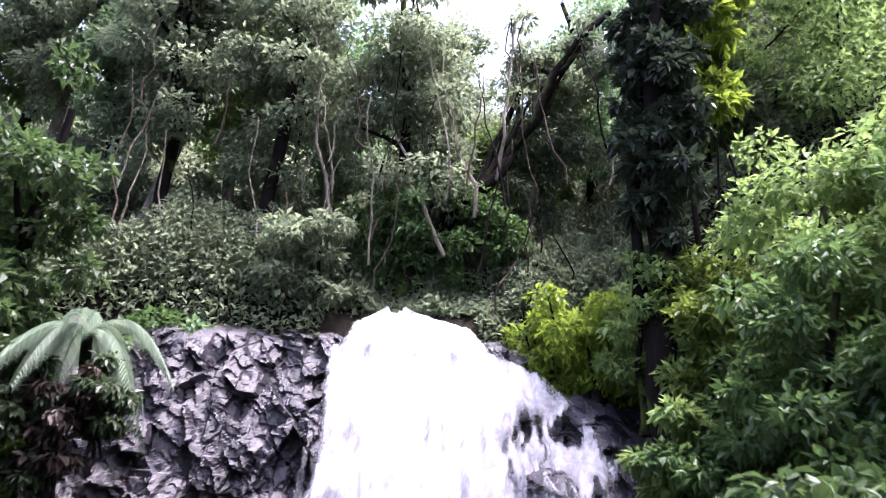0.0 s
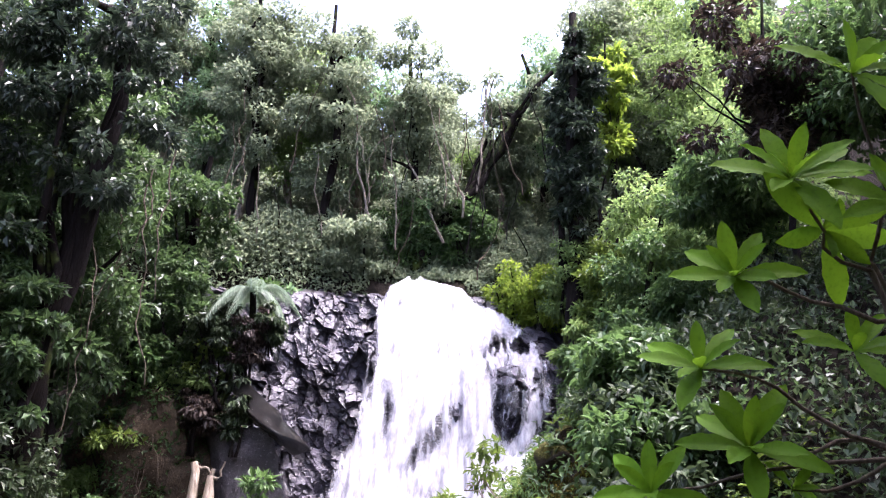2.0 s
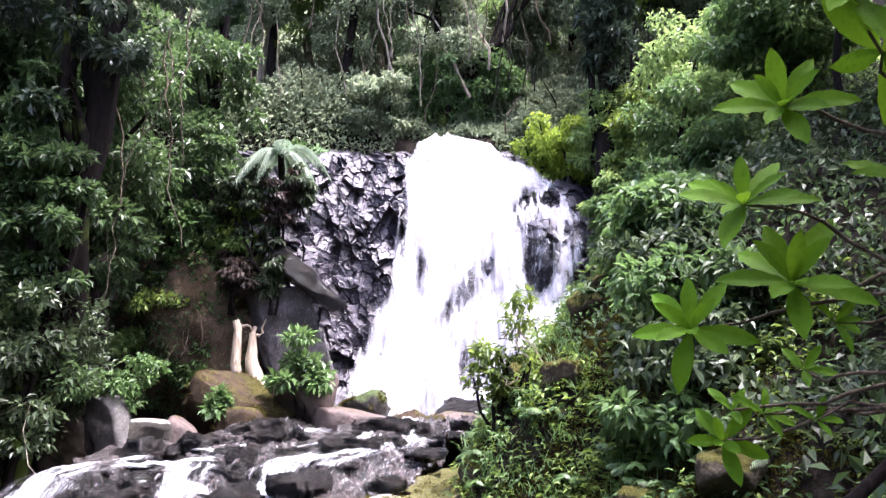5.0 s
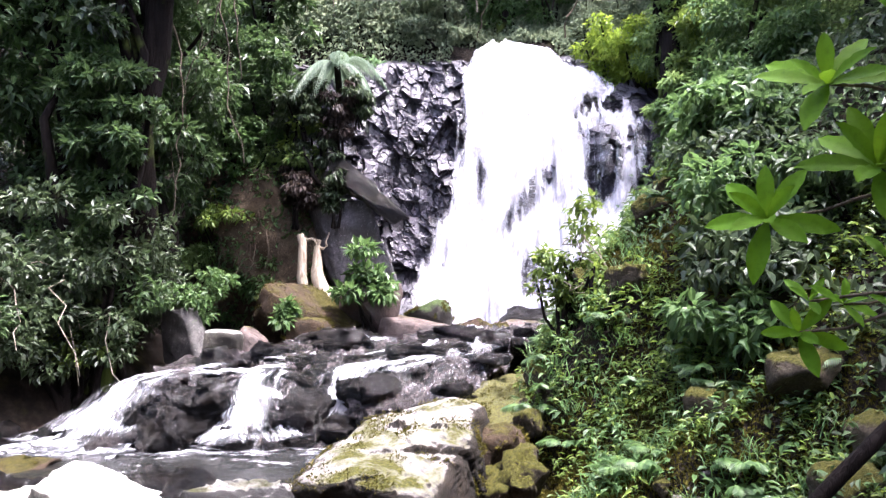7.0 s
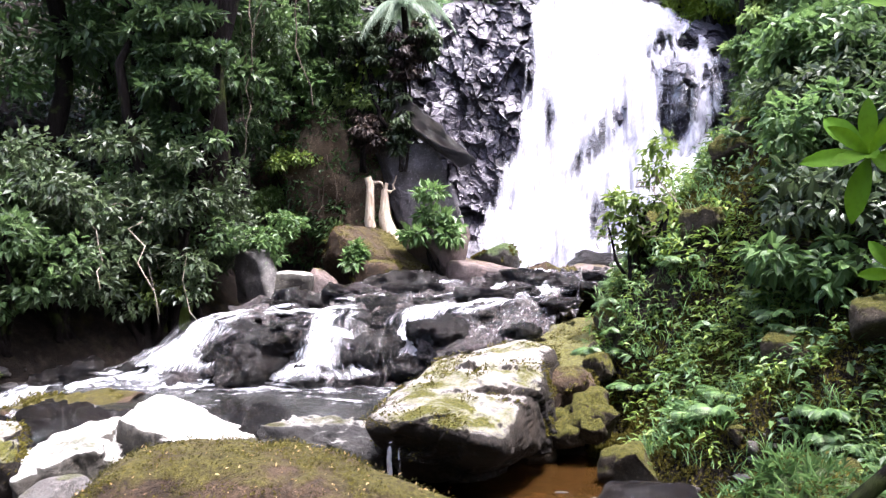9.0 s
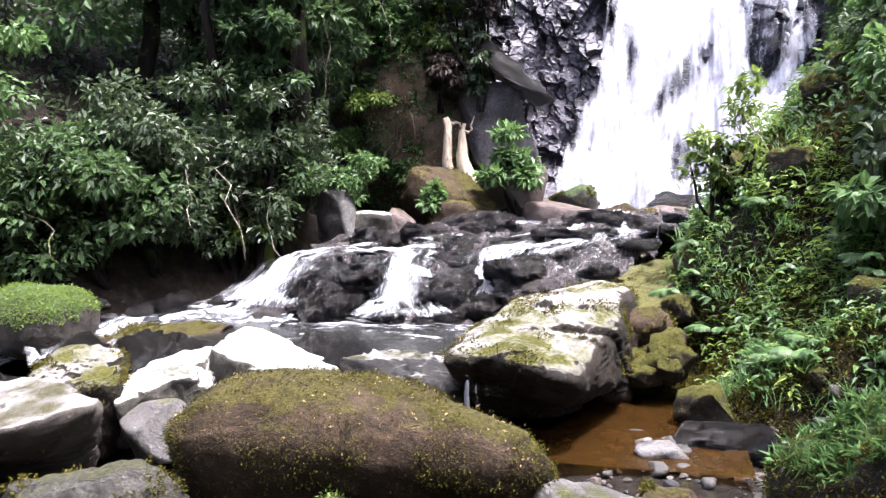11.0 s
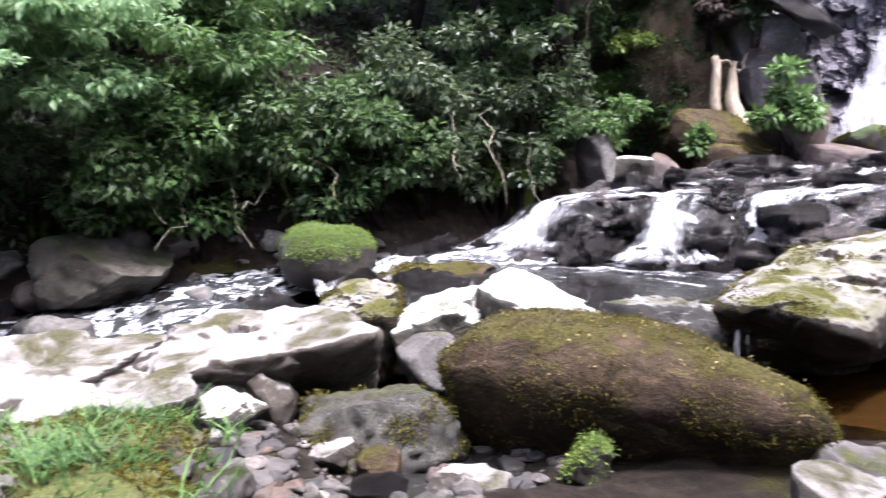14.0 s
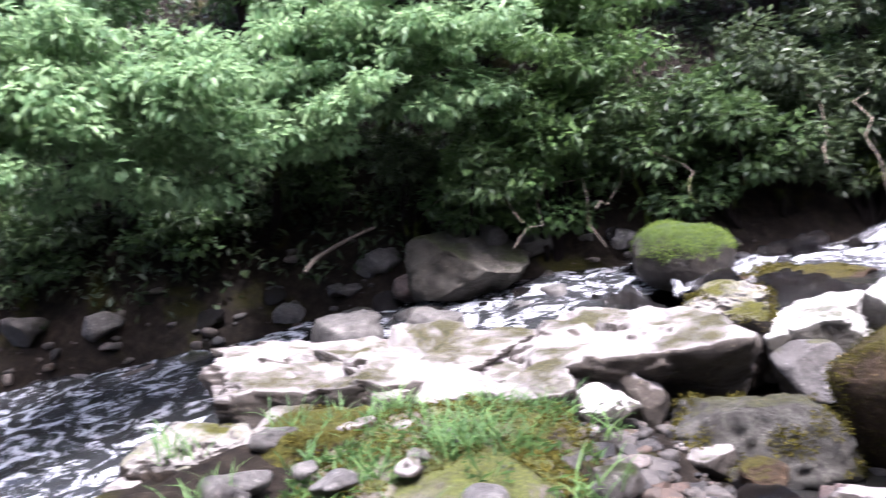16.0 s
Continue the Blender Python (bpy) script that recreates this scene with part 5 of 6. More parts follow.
EAST = [(2.8, 13.3, 5.6, 0.5, LEAF_HAZY), (3.35, 13.7, 6.6, 0.6, LEAF_HAZY), (3.2, 12.9, 5.9, 0.75, LEAF_MID), (3.6, 11.7, 6.6, 1.0, LEAF_MID), (4.3, 13.0, 8.6, 1.2, LEAF_HAZY), (5.6, 11.8, 9.5, 1.4, LEAF_HAZY), (4.5, 10.2, 7.0, 1.2, LEAF_MID), (6.0, 15.5, 14, 1.8, LEAF_HAZY), (4.2, 16.2, 13.5, 1.2, LEAF_HAZY), (5.4, 8.2, 8.5, 1.4, LEAF_MID), (7.5, 9.5, 10.0, 2.0, LEAF_DEEP), (5.6, 5.8, 7.5, 1.5, LEAF_DEEP), (3.1, 11.0, 4.0, 0.6, LEAF_LIGHT)]
for i, (x, y, h, r, m) in enumerate(EAST):
    z0 = gz(x, y)
    low = 1.0 if y < 11.2 else 0.0
    tree("tree", (x, y, z0), (x, y, h - 0.8), (x, y, (z0 + h) / 2 + 0.2 + 0.5 * low), (r, r, (h - z0) / 2 - 0.4 * low), 440 + i, m, BARK, "leafy tree on the steep eastern bank", 56, 11000, 0.105, 0.09, 5, "trees on the east bank", outline=SIMPLE)
for i in range(18):
    y = 11.4 - i * 0.29
    x = float(bank_right(y)) + 1.15 + (0.75 if y > 6.9 else 0.0) + rng.uniform(-0.2, 0.9)
    shrub("shrub", (x, y, gz(x, y)), (0.6, 0.55, rng.uniform(0.45, 0.95)), 460 + i, ((LEAF_MID, LEAF_MID, LEAF_DARK) if i < 11 else (LEAF_DARK, LEAF_DEEP, LEAF_MID))[i % 3], "low leafy shrub on the mossy slope", 16, 900, 0.12, 5, "shrubs on the east bank", outline=FULL)
shrub("shrub", (1.5, 11.5, gz(1.5, 11.5)), (0.85, 0.4, 1.8), 480, LEAF_LIGHT, "airy leafy shrub in front of the fall", 30, 1000, 0.085, 12, twigs=5)
shrub("shrub", (1.75, 10.9, gz(1.75, 10.9)), (0.45, 0.35, 0.75), 482, LEAF_LIGHT, "leafy shrub at the ledge's edge", 14, 600, 0.08, 6)
shrub("shrub", (-2.0, 11.4, 1.3), (0.5, 0.4, 1.15), 481, LEAF_MID, "leafy shrub growing on a boulder", 12, 900, 0.13, 5)
for i, (x, y, w, h) in enumerate(((0.46, 8.0, 0.26, 1.15), (0.72, 8.1, 0.30, 1.45))):
    shrub("sapling", (x, y, gz(x, y)), (w, 0.25, h), 640 + i, LEAF_LIGHT, "thin light-green sapling rising from the mossy bank", 13, 420, 0.085, 5, "saplings beside the waterfall", twigs=3)
# brown dead growth hanging high on the east side, and bright young leaves
tree("tree", (4.4, 8.6, gz(4.4, 8.6)), (4.3, 8.6, 8.4), (4.25, 8.6, 7.2), (1.35, 0.7, 1.35), 471, LEAF_BROWN, BARK, "tree hung with dark brown dead leaves", 40, 5200, 0.11, 0.05, 6)
shrub("shrub", (2.85, 12.5, gz(2.85, 12.5)), (0.36, 0.4, 0.9), 472, LEAF_YELLOW, "bright yellow-green bush beside the fall", 14, 1500, 0.12, 4)
shrub("shrub", (3.0, 13.5, gz(3.0, 13.5)), (0.55, 0.45, 4.5), 473, LEAF_LIGHT, "tall leafy bush above the ledge", 26, 3800, 0.12, 5)
tree("tree", (3.75, 14.6, gz(3.75, 14.6)), (3.75, 14.6, 11.6), (3.75, 14.5, 10.2), (0.5, 0.5, 1.9), 474, LEAF_YELLOW, BARK, "young tree with bright yellow-green leaves", 18, 1800, 0.17, 0.06, 4)
# unseen trees, added so that their crowns shade the near bank
for i, (x, y, cx, cy, cz, r) in enumerate(((5.4, 4.0, 4.7, 4.3, 6.4, 1.7), (4.4, 1.2, 3.4, 1.6, 6.4, 1.7))):
    tree("tree", (x, y, gz(x, y)), (cx, cy, cz + 0.8), (cx, cy, cz), (r, r, 1.5), 484 + i, LEAF_DARK, BARK, "unseen tree added to shade the near eastern bank", 44, 6500, 0.16, 0.12, 6, "trees over the near bank")
# behind the camera: unseen tall close forest, added to block sky light from there
for i in range(16):
    a = radians(-168 + i * 22.4)
    d = 6.5 + 1.8 * (i % 2)
    x, y = d * math.sin(a) + 1.0, -2.5 - 0.75 * d * abs(math.cos(a)) - 0.5
    z0 = gz(x, y)
    tree("tree", (x, y, z0), (x, y, z0 + 9), (x, y, z0 + 5.0), (2.1, 2.1, 4.8), 490 + i, LEAF_DARK, BARK, "unseen forest tree behind the clearing, blocking sky light", 50, 6000, 0.28, 0.16, 4, "forest around", shape=0.6)


# ---- palm ----
def frond(parent, way, length, droop, seed, material=None, ribbed=True, n=32, slim=0.085, rise=0.62):
    """One arching palm frond: a midrib and its leaflets."""
    rng = np.random.RandomState(seed)
    t = np.linspace(0, 1, n)
    w = np.array((math.cos(way), math.sin(way)))
    r = length * (t * 0.92)
    z = length * (rise * t - droop * t ** 2)
    pts = np.stack([w[0] * r, w[1] * r, z], -1)
    rib = tube(pts, np.linspace(0.014, 0.003, n), 5)
    pos, ways, lens = [], [], []
    for i in range(3, n):
        tan = pts[min(i + 1, n - 1)] - pts[i - 1]
        tan /= np.linalg.norm(tan)
        side = np.array((-w[1], w[0], 0))
        for s in (-1, 1):
            pos.append(pts[i])
            ways.append(tan * 0.8 + side * s * 0.7 + np.array((0, 0, -0.55)))
            lens.append(length * 0.34 * math.sin(math.pi * (0.12 + 0.80 * t[i])) + 0.03)
    lens = np.array(lens)
    f = part("frond", *leaves(np.array(pos), np.array(ways), np.tile((0, 0, 1.0), (len(pos), 1)), lens, lens * slim + 0.005, BLADE), material or FROND, parent, smooth=False)
    if ribbed:
        part("midrib", rib[0], rib[1], FROND, f)


def palm(at, n, length, seed, label):
    rng = np.random.RandomState(seed)
    ob = thing("palm", at, label, "palm")
    part("trunk", *tube(bent((0.1, 0.25, -0.9), (0, 0, 0), 6, 0.02, rng), np.linspace(0.07, 0.05, 6), 8), BARK, ob)
    for i in range(n):
        frond(ob, 2 * math.pi * i / n + rng.uniform(-0.2, 0.2), length * rng.uniform(0.7, 1.1), rng.uniform(0.9, 1.5), seed * 10 + i, None, True, 40, 0.055, rng.uniform(0.5, 1.15))
    return ob


palm((-2.72, 12.9, 5.42), 11, 1.0, 9, "small grey-green palm with arching fronds on the cliff")


# ---- near shrub with whorled leaves ----
def big_leaf_mesh(seed, length=0.38):
    """A broad pointed blade with a sunk midrib, bent downwards."""
    rng = np.random.RandomState(seed)
    n, m = 12, 7
    t, s = np.linspace(0, 1, n), np.linspace(-1, 1, m)
    T, S = np.meshgrid(t, s, indexing="ij")
    w = 0.078 * length * 2 * (np.sin(np.pi * np.clip(T, 0, 1) ** 1.25) ** 0.8) * 0.95 + 0.004
    bend = rng.uniform(0.15, 0.4)
    x, y = length * T, w * S
    z = length * (0.12 * T - bend * T ** 2) + 0.22 * np.abs(y) + 0.006 * np.sin(T * 26 + np.abs(S) * 3) * np.abs(S)
    v = np.stack([x, y, z], -1).reshape(-1, 3)
    i = np.arange(n * m).reshape(n, m)
    q = np.stack([i[:-1, :-1], i[1:, :-1], i[1:, 1:], i[:-1, 1:]], -1).reshape(-1, 4)
    return v, q


def rosette(parent, at, up, count, size, seed, meshes):
    """Leaves in a whorl at a twig's end."""
    rng = np.random.RandomState(seed)
    q = Vector(up).to_track_quat("Z", "Y").to_matrix().to_4x4()
    for i in range(count):
        a, tilt = 2.4 * i + rng.uniform(-0.3, 0.3), np.interp(i, [0, count - 1], [-8, 62]) + rng.uniform(-8, 8)
        k = size * np.interp(i, [0, count - 1], [1.02, 0.6]) * rng.uniform(0.9, 1.1)
        ob = new("leaf", meshes[rng.randint(len(meshes))])
        ob.parent = parent
        ob.matrix_basis = Matrix.Translation(at) @ q @ Matrix.Rotation(a, 4, "Z") @ Matrix.Rotation(-radians(tilt), 4, "Y") @ Matrix.Diagonal((k, k, k, 1))


leaf_meshes = []
for i in range(5):
    o = mesh_object("leaf", *big_leaf_mesh(600 + i), LEAF_BIG)
    leaf_meshes.append(o.data)
    bpy.data.objects.remove(o)

# a mossy outcrop underfoot
rock("boulder", (-3.7, 1.55, 0.05), (1.05, 0.95, 0.30), (4, -3, 30), 123, rock_material("mossy outcrop", (0.07, 0.06, 0.045), (0.27, 0.24, 0.20), rough=0.8, moss=0.30, moss_colour=(0.11, 0.125, 0.018)), "low stony outcrop covered with moss and grass", "boulder", cuts=4, level=6, broken=0.07, rough=0.12, flat_top=0.3, square=0.4)
near = thing("broadleaf_shrub", (2.2, 3.6, 0), "shrub with whorls of broad glossy bright green leaves", "shrub")
near.location = (1.95, 2.75, gz(1.95, 2.75))
nb = np.array(near.location)
# twig end, leaves, size, and where the twig points
WHORLS = [(1.38, 2.54, 3.20, 13, 0.92, (-0.2, -0.75, 0.55)), (1.50, 2.58, 3.02, 8, 0.90, (0.0, -0.5, -0.3)), (1.22, 2.74, 2.88, 11, 0.80, (-0.35, -0.7, 0.35)), (1.11, 2.86, 2.55, 11, 0.80, (-0.35, -0.6, 0.6)), (1.26, 2.85, 2.26, 12, 0.90, (-0.25, -0.75, 0.6)),
          (0.93, 2.98, 2.10, 11, 0.78, (-0.4, -0.75, 0.4)), (1.51, 2.28, 3.49, 9, 0.85, (0.1, -0.7, 0.4)), (1.68, 2.40, 3.06, 10, 0.85, (-0.2, -0.7, 0.3)), (1.04, 3.02, 1.69, 8, 0.56, (-0.3, -0.8, 0.3)), (1.08, 3.02, 1.80, 6, 0.42, (-0.2, -0.6, 0.8)),
          (1.18, 2.98, 1.79, 6, 0.42, (0.2, -0.7, 0.6)), (1.31, 2.91, 1.95, 6, 0.40, (-0.2, -0.7, 0.6)), (1.34, 2.90, 1.77, 6, 0.38, (0.1, -0.7, 0.7)), (1.40, 2.84, 2.12, 6, 0.45, (0.2, -0.7, 0.3)), (1.62, 2.70, 2.60, 8, 0.75, (-0.1, -0.6, 0.5))]
fork = nb + np.array((-0.12, 0.0, 0.55))
rng = np.random.RandomState(8)
part("stem", *tube(bent((0, 0, -0.2), fork - nb, 6, 0.02, rng), np.linspace(0.03, 0.022, 6), 8), VINE_BARK, near)
high = np.array((1.72, 2.62, 2.7))
part("stem", *tube(bent(fork - nb, high - nb, 7, 0.02, rng), np.linspace(0.020, 0.012, 7), 7), VINE_BARK, near)
for i, (x, y, z, n, k, up) in enumerate(WHORLS):
    e = np.array((x, y, z)) - nb
    line = bent((high if z > 2.65 else fork + (high - fork) * 0.4 if z > 2.0 else fork) - nb, e, 8, 0.025, rng)
    part("branch", *tube(line, np.linspace(0.010, 0.005, 8), 6), VINE_BARK, near)
    rosette(near, Vector(e), up, n, 0.88 * k, 620 + i, leaf_meshes)

# ---- dead stump of bleached wood ----
stump = thing("dead_stump", (-2.95, 12.3, 1.85), "bleached dead tree stump with bare prongs on a boulder", "stump")
rng = np.random.RandomState(15)
part("prong", *tube(bent((-0.14, 0, -0.3), (-0.26, 0, 0.80), 8, 0.03, rng), np.linspace(0.10, 0.055, 8), 9), DEAD_WOOD, stump)
part("prong", *tube(bent((0.10, 0, -0.3), (0.0, 0.02, 0.62), 8, 0.015, rng), np.linspace(0.15, 0.05, 8), 9), DEAD_WOOD, stump)
part("twig", *tube(bent((-0.26, 0, 0.78), (-0.02, 0.05, 0.66), 6, 0.03, rng), np.linspace(0.035, 0.012, 6), 7), DEAD_WOOD, stump)
part("twig", *tube(bent((0.0, 0.02, 0.6), (0.2, 0.0, 0.82), 6, 0.03, rng), np.linspace(0.03, 0.01, 6), 7), DEAD_WOOD, stump)
part("prong", *tube(bent((-0.02, 0.05, -0.3), (0.02, 0.1, 0.72), 8, 0.02, rng), np.linspace(0.08, 0.03, 8), 8), DEAD_WOOD, stump)

# ---- grass, ferns, pebbles ----
def grass_stuff(name, spots, seed, label, per=40, length=0.28, width=0.012, spread=0.10, material=None):
    rng = np.random.RandomState(seed)
    spots = np.asarray(spots, float)
    pos = np.repeat(spots, per, 0) + np.concatenate([rng.normal(size=(len(spots) * per, 2)) * spread, np.zeros((len(spots) * per, 1))], 1)
    a = rng.rand(len(pos)) * 2 * np.pi
    lean = rng.uniform(0.3, 1.1, len(pos))
    way = np.stack([np.cos(a) * lean, np.sin(a) * lean, np.ones(len(pos))], -1)
    face = np.stack([-np.cos(a), -np.sin(a), lean], -1)
    L = length * (0.5 + 0.8 * rng.rand(len(pos)))
    ob = mesh_object(name, *leaves(pos, way, face, L, width * (0.7 + 0.6 * rng.rand(len(pos))), BLADE2), material or GRASS, smooth=False)
    return tagged(ob, label, "grass", kind="stuff")


BLADE2 = (np.array([(0, 0.5, 0), (0, -0.5, 0), (0.35, 0.5, 0.02), (0.35, -0.5, 0.02), (0.7, 0.35, -0.08), (0.7, -0.35, -0.08), (0.95, 0, -0.28)]), np.array([(0, 1, 3), (0, 3, 2), (2, 3, 5), (2, 5, 4), (4, 5, 6)]))
rng = np.random.RandomState(21)
spots = []
for i in range(52):
    x, y = (rng.normal(-3.9, 0.32), rng.normal(2.4, 0.32)) if i < 32 else (rng.uniform(-4.9, -2.8), rng.uniform(0.7, 2.4))
    spots.append((x, y, gz(x, y) + 0.06))
grass_stuff("grass", spots, 22, "tufts of bright green grass between the stones", 26, 0.22, 0.011, 0.07)
spots = []
for i in range(330):
    y = rng.uniform(4.9, 10.5)
    x = float(bank_right(y)) + rng.uniform(0.3, 1.5)
    spots.append((x, y, gz(x, y)))
grass_stuff("bank_grass", spots, 23, "thin grass tufts on the mossy bank", 20, 0.17, 0.007, 0.07, material=GRASS)


def herbs(name, n, y0, y1, d0, d1, size, height, material, seed, label):
    """Low plants on the eastern bank: little stalks with leaves around them."""
    rng = np.random.RandomState(seed)
    y = rng.uniform(y0, y1, n)
    x = bank_right(y) + d0 + (d1 - d0) * rng.rand(n)
    ok = rough_noise(np.stack([x, y, 0 * x], -1) * 1.6, seed, 2) > 0.53
    x, y = x[ok], y[ok]
    h = height * rng.uniform(0.4, 1.2, len(x))
    per = 7
    pos = np.repeat(np.stack([x, y, ground_z(x, y) + h], -1), per, 0)
    a = rng.rand(len(pos)) * 2 * np.pi
    way = np.stack([np.cos(a), np.sin(a), rng.uniform(-0.6, 0.5, len(pos))], -1)
    pos = pos + way * size * 0.25 - np.array((0, 0, 1)) * rng.rand(len(pos), 1) * height * 0.7
    face = rng.normal(size=pos.shape) * 0.25 + np.array((0, 0, 1.0))
    L = size * (0.6 + 0.8 * rng.rand(len(pos)))
    return tagged(mesh_object(name, *leaves(pos, way, face, L, L * 0.42, FULL), material, smooth=False), label, "undergrowth", kind="stuff")


herbs("bank_herbs", 4200, 4.4, 11.0, 0.3, 3.0, 0.055, 0.15, LEAF_BANK, 811, "low leafy herbs covering the mossy bank")
herbs("bank_herbs", 1100, 4.7, 10.0, 0.3, 3.2, 0.08, 0.26, LEAF_MID, 812, "dark broad-leaved herbs on the bank")
herbs("bank_herbs", 900, 6.5, 11.0, 0.8, 3.6, 0.085, 0.32, LEAF_BANK, 815, "leafy plants high on the bank")
herbs("bank_herbs", 700, 4.4, 9.0, 0.0, 1.6, 0.06, 0.20, LEAF_BANK, 813, "pale green herbs on the bank")


def bank_moss(n, seed):
    """Ochre moss in patches over the eastern bank."""
    rng = np.random.RandomState(seed)
    y = rng.uniform(3.6, 11.0, n)
    x = bank_right(y) + 2.6 * rng.rand(n) ** 1.5 - 0.25
    p = np.stack([x, y, 0 * x], -1)
    ok = rough_noise(p * 1.3, seed, 3) > 0.40
    pos = np.stack([x, y, ground_z(x, y) + 0.012], -1)[ok]
    way = rng.normal(size=pos.shape) * 0.6 + np.array((0, -0.2, 0.7))
    L = 0.030 * (0.5 + rng.rand(len(pos)))
    tagged(mesh_object("bank_moss", *leaves(pos, way, rng.normal(size=pos.shape) + np.array((0, 0, 0.6)), L, L * 0.5), MOSS_TUFT, smooth=False), "yellow ochre moss in patches on the bank", "moss", kind="stuff")


bank_moss(170000, 814)
for i, (x, y) in enumerate(((2.75, 14.3), (3.3, 13.9), (2.4, 15.0), (3.0, 15.2), (3.6, 14.9), (1.9, 15.4))):
    shrub("shrub", (x, y, max(gz(x, y), 5.2) - 0.1), (0.62, 0.5, 1.9), 560 + i, (LEAF_HAZY, LEAF_LIGHT, LEAF_YELLOW)[i % 3], "sunny shrub on the rim beside the waterfall", 18, 2600, 0.10, 4, "shrubs on the rim")


def fern(at, n, length, seed):
    rng = np.random.RandomState(seed)
    ob = thing("fern", at, "small green fern on the mossy bank", "fern", "ferns on the bank")
    for i in range(n):
        frond(ob, 2 * math.pi * i / n + rng.uniform(-0.4, 0.4), length * rng.uniform(0.7, 1.15), rng.uniform(0.35, 0.75), seed * 10 + i, LEAF_MID, False, 17, 0.09, 0.75)


for i in range(40):
    y = rng.uniform(4.6, 8.8)
    x = float(bank_right(y)) + rng.uniform(0.1, 1.9)
    fern((x, y, gz(x, y) + 0.05), 8, rng.uniform(0.18, 0.30), 900 + i)
for i in range(20):
    y = rng.uniform(4.2, 9.0)
    x = float(bank_right(y)) + rng.uniform(0.15, 1.9)
    k = rng.uniform(0.10, 0.36)
    rock("bank_rock", (x, y, gz(x, y) + 0.02), (k, k * 0.8, k * 0.75), (0, 0, 40 * i), 1000 + i, MOSSY_BLOCK, "ochre moss-covered rock in the bank", "rock", "rocks in the east bank", cuts=6, level=4, rough=0.12)
pieces = []
for i in range(1300):
    if i < 800:
        x, y = rng.uniform(-3.9, -1.9), rng.uniform(2.4, 4.6)
    else:
        x, y = rng.uniform(-0.4, 1.5), rng.uniform(3.9, 5.8)
    s = 0.012 + 0.075 * rng.rand() ** 2.2
    v, f = rock_shape((s, s * rng.uniform(0.6, 1), s * rng.uniform(0.35, 0.7)), 700 + i, 6, 2 if s < 0.04 else 3, 0.06, broken=0.05, chips=3)
    pieces.append((turned(v, 0, 0, rng.uniform(0, 360)) + np.array((x, y, gz(x, y) + s * 0.2)), f))
tagged(mesh_object("pebbles", *joined(pieces), PEBBLE), "grey river pebbles between the boulders", "pebbles", kind="stuff")


# ---- west bank stones ----
DAMP = rock_material("damp stone", (0.035, 0.032, 0.03), (0.17, 0.16, 0.145), rough=0.5, moss=0.12, moss_colour=(0.04, 0.05, 0.01))
RED_DAMP = rock_material("damp reddish stone", (0.03, 0.022, 0.019), (0.12, 0.09, 0.075), rough=0.5)
rng = np.random.RandomState(33)
for i in range(46):
    y = rng.uniform(-0.5, 6.6)
    x = float(stream_left(y)) + rng.uniform(-0.9, 0.8)
    k = rng.uniform(0.10, 0.32)
    rock("bank_stone", (x, y, gz(x, y) + 0.35 * k), (k, k * rng.uniform(0.7, 1), k * rng.uniform(0.5, 0.8)), (0, 0, rng.uniform(0, 180)), 1100 + i, (DAMP, RED_DAMP, WET_ROCK, DAMP)[i % 4],
         "dark damp river stone on the shaded bank", "rock", "stones on the west bank", cuts=5, level=3, rough=0.07)
rock("boulder", (-7.6, 5.1, 0.35), (0.75, 0.6, 0.5), (0, 0, 20), 124, rock_material("dark damp boulder", (0.03, 0.027, 0.02), (0.11, 0.10, 0.08), rough=0.7, moss=0.2, moss_colour=(0.04, 0.05, 0.01)), "large dark damp boulder across the stream", "boulder", cuts=4, level=5, rough=0.06)
rock("boulder", (-6.7, 3.9, 0.05), (0.30, 0.25, 0.28), (0, 0, 40), 125, DAMP, "grey stone in the stream's edge", "boulder", cuts=6, level=4, rough=0.06)
rock("boulder", (-7.3, 3.3, 0.0), (0.36, 0.3, 0.34), (0, 0, 10), 126, DAMP, "pale grey stone in the stream", "boulder", cuts=6, level=4, rough=0.06)
rng = np.random.RandomState(35)
for i in range(22):
    y = rng.uniform(3.2, 6.7)
    x = float(stream_left(y)) + rng.uniform(0.15, 1.25)
    k = rng.uniform(0.09, 0.26)
    rock("stream_stone", (x, y, 0.38 - 0.135 * (7.3 - y) - 0.15 * k), (k, k * rng.uniform(0.6, 1), k * rng.uniform(0.5, 0.8)), (0, 0, rng.uniform(0, 180)), 1160 + i, (WET_ROCK, DAMP, WET_ROCK)[i % 3],
         "dark wet stone standing in the fast stream", "rock", "stones in the stream", cuts=5, level=3, rough=0.07)
log_ = thing("fallen_branch", (-7.5, 3.0, 0.8), "grey fallen branch lying on the far bank", "branch")
part("stick", *tube(bent((0, 0, -0.1), (-0.3, 1.0, 0.2), 8, 0.02, rng), np.linspace(0.026, 0.014, 8), 7), bark_material("grey dead bark", (0.02, 0.017, 0.014), (0.07, 0.06, 0.05)), log_)
pieces = []
for i in range(420):
    y = rng.uniform(-1.5, 7.2)
    x = float(stream_left(y)) + rng.normal() * 0.55
    s = 0.02 + 0.10 * rng.rand() ** 2
    v, f = rock_shape((s, s * rng.uniform(0.6, 1), s * rng.uniform(0.4, 0.7)), 1300 + i, 6, 2, 0.05, broken=0.0, chips=6)
    pieces.append((turned(v, 0, 0, rng.uniform(0, 360)) + np.array((x, y, gz(x, y) + s * 0.2)), f))
tagged(mesh_object("bank_pebbles", *joined(pieces), PEBBLE), "dark damp stones scattered on the far bank", "pebbles", kind="stuff")
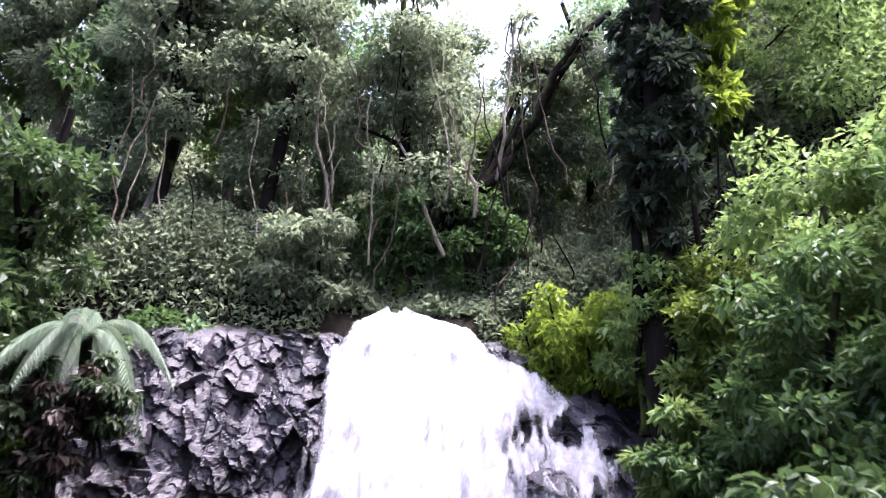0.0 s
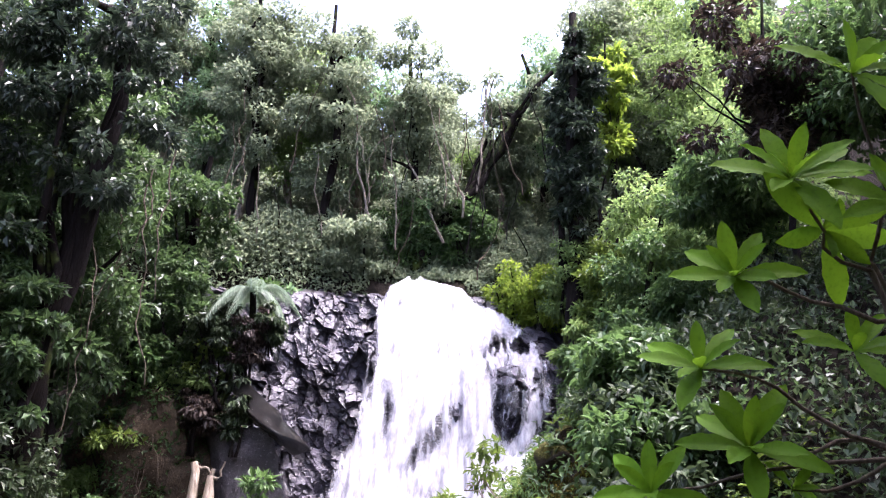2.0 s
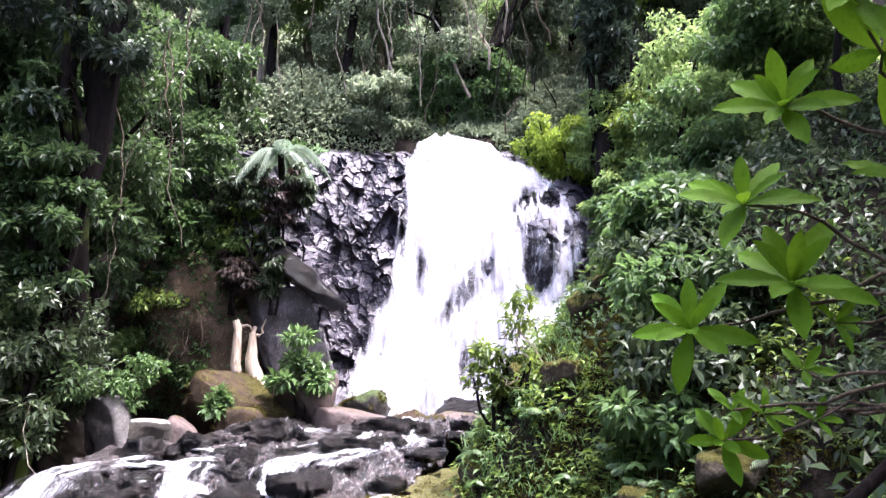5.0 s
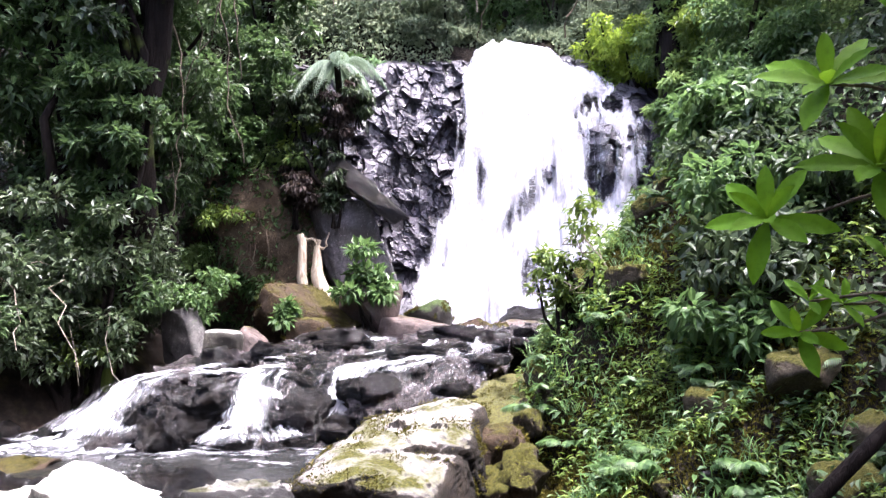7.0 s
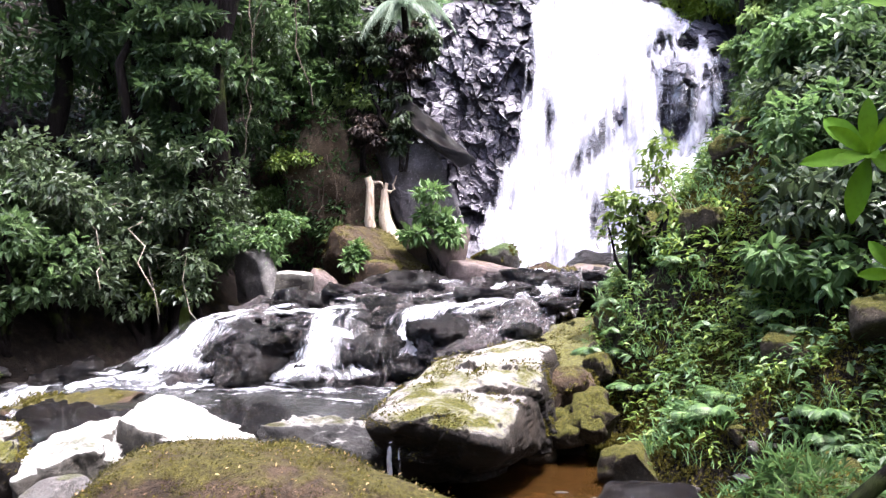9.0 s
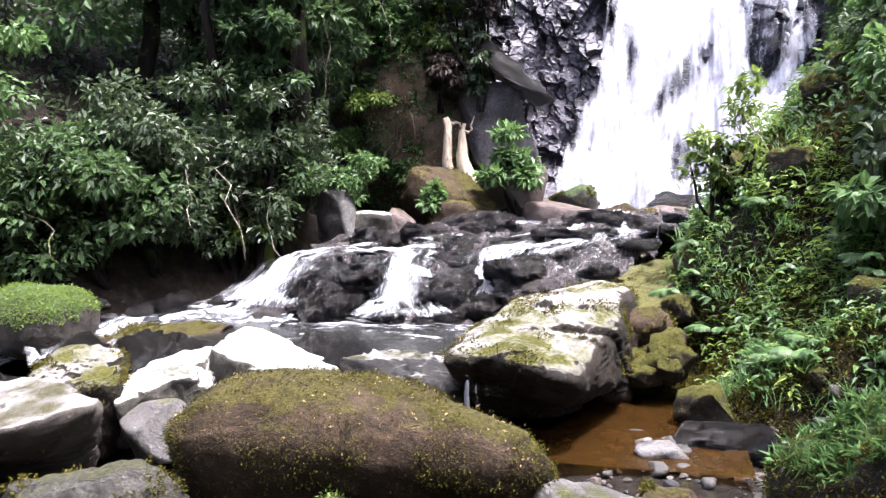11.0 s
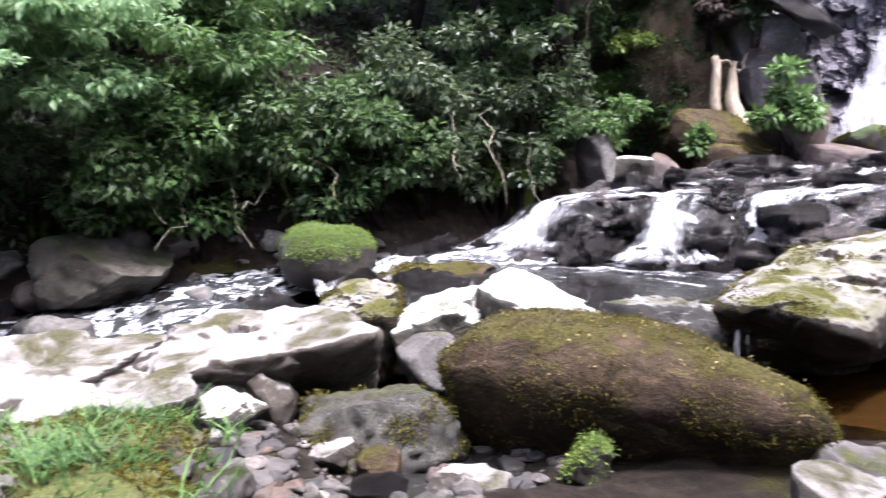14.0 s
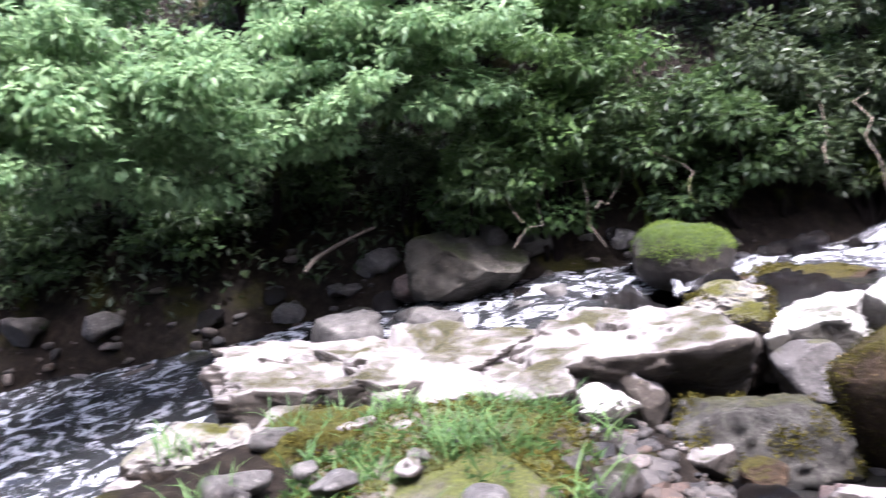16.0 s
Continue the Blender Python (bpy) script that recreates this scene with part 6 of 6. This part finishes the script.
# stick close to the camera
stick = thing("fallen_branch", (0.80, 2.4, 1.22), "dark bare branch leaning over the near bank", "branch")
part("stick", *tube(bent((-0.15, 0.05, -0.2), (1.0, 0.0, 0.95), 9, 0.012, rng), np.linspace(0.024, 0.018, 9), 8), BARK, stick)


# stones bedded in the mossy outcrop
for i in range(26):
    x, y = rng.normal(-3.6, 0.55), rng.normal(1.6, 0.5)
    k = rng.uniform(0.05, 0.13)
    rock("bedded_stone", (x, y, 0.30 - 0.05 * abs(x + 3.7) - 0.05 * abs(y - 1.55)), (k * 1.2, k, k * 0.6), (0, 0, rng.uniform(0, 180)), 1800 + i, (GREY_ROCK, DAMP, GREY_ROCK, PALE_ROCK, DAMP)[i % 5], "weathered stone bedded in the moss", "rock", "stones in the outcrop", cuts=5, level=3, rough=0.08)
# ---- moss and small leaves on stones ----
def moss_on(ob, n, length, material, seed, lowest=-0.1, patch=0.45, name="moss", spread=1.0, slim=0.45):
    """Short tufts standing on a stone where it faces up."""
    rng = np.random.RandomState(seed)
    me = ob.data
    co = np.empty(len(me.vertices) * 3, dtype=np.float32)
    me.vertices.foreach_get("co", co)
    no = np.empty(len(me.vertices) * 3, dtype=np.float32)
    me.vertices.foreach_get("normal", no)
    co, no = co.reshape(-1, 3), no.reshape(-1, 3)
    w = (no[:, 2] > lowest) & (rough_noise(co * 3.0 + seed, seed, 3) > patch)
    w = np.nonzero(w)[0]
    if len(w) < 20:
        return None
    i = rng.choice(w, n)
    pos = co[i] + rng.normal(size=(n, 3)) * 0.012
    way = no[i] * 0.8 + rng.normal(size=(n, 3)) * 0.7 * spread + np.array((0, 0, -0.2))
    L = length * (0.5 + rng.rand(n))
    return part(name, *leaves(pos, way, no[i] + rng.normal(size=(n, 3)) * 0.3, L, L * slim), material, ob, smooth=False)


for ob in list(bpy.data.objects):
    if ob.get("category") != "boulder" or ob.type != "MESH":
        continue
    text = ob["label"]
    if "yellow-green moss" in text:
        moss_on(ob, 15000, 0.017, MOSS_TUFT, 61, -0.45, 0.50)
        moss_on(ob, 12000, 0.016, MOSS_DARK, 72, -0.7, 0.44)
        tagged(moss_on(ob, 420, 0.022, DRY_LEAF, 62, 0.4, 0.45, "leaf_litter"), kind="stuff")
    elif "small green plants" in text:
        moss_on(ob, 5200 if ob.dimensions.x > 0.5 else 900, 0.024, LEAF_LIGHT, 63, 0.12, 0.40, "plant_cover")
    elif "thick with green moss" in text:
        moss_on(ob, 9000, 0.022, MOSS_TUFT, 64, -0.3, 0.35)
        moss_on(ob, 1500, 0.075, GRASS, 71, 0.55, 0.40, "grass_cover", 0.8, 0.06)
    elif "moss and grass" in text:
        moss_on(ob, 16000, 0.028, MOSS_TUFT, 67, 0.2, 0.42)
        moss_on(ob, 2500, 0.07, GRASS, 68, 0.4, 0.5, "grass_cover", 1.0, 0.12)
    elif "mossy edges" in text or "sloping ledge" in text or "moss and grass" in text:
        moss_on(ob, 5000, 0.022, MOSS_TUFT, 65, 0.1, 0.56)
    elif "mossy" in text or "moss" in text:
        moss_on(ob, 2500, 0.025, MOSS_TUFT, 66, 0.1, 0.48)

moss_on(bank, 2600, 0.085, LEAF_DARK, 69, -0.6, 0.42, "hanging_leaves", 1.2)
moss_on(bank, 4200, 0.075, LEAF_MID, 70, -0.6, 0.50, "hanging_leaves", 1.2)

# ---- hanging vines ----
VINE = bark_material("brown vine", (0.03, 0.024, 0.018), (0.11, 0.09, 0.07))
rng = np.random.RandomState(44)
for i in range(11):
    x, y = (rng.uniform(-5.2, -2.9), rng.uniform(9.6, 11.8)) if i < 6 else (rng.uniform(-1.5, 2.0), 16.2)
    z1 = rng.uniform(4.5, 7.5) if i < 6 else rng.uniform(9.5, 11.5)
    ob = thing("vine", (x, y, z1), "thin bare hanging vine", "vine", "hanging vines")
    tagged(ob, "thin bare vine hanging from the trees")
    part("strand", *tube(bent((0, 0, 0), (rng.uniform(-0.5, 0.5), rng.uniform(-0.3, 0.3), -rng.uniform(1.5, 3.2)), 12, 0.05, rng), np.linspace(0.013, 0.007, 12), 5), VINE, ob)
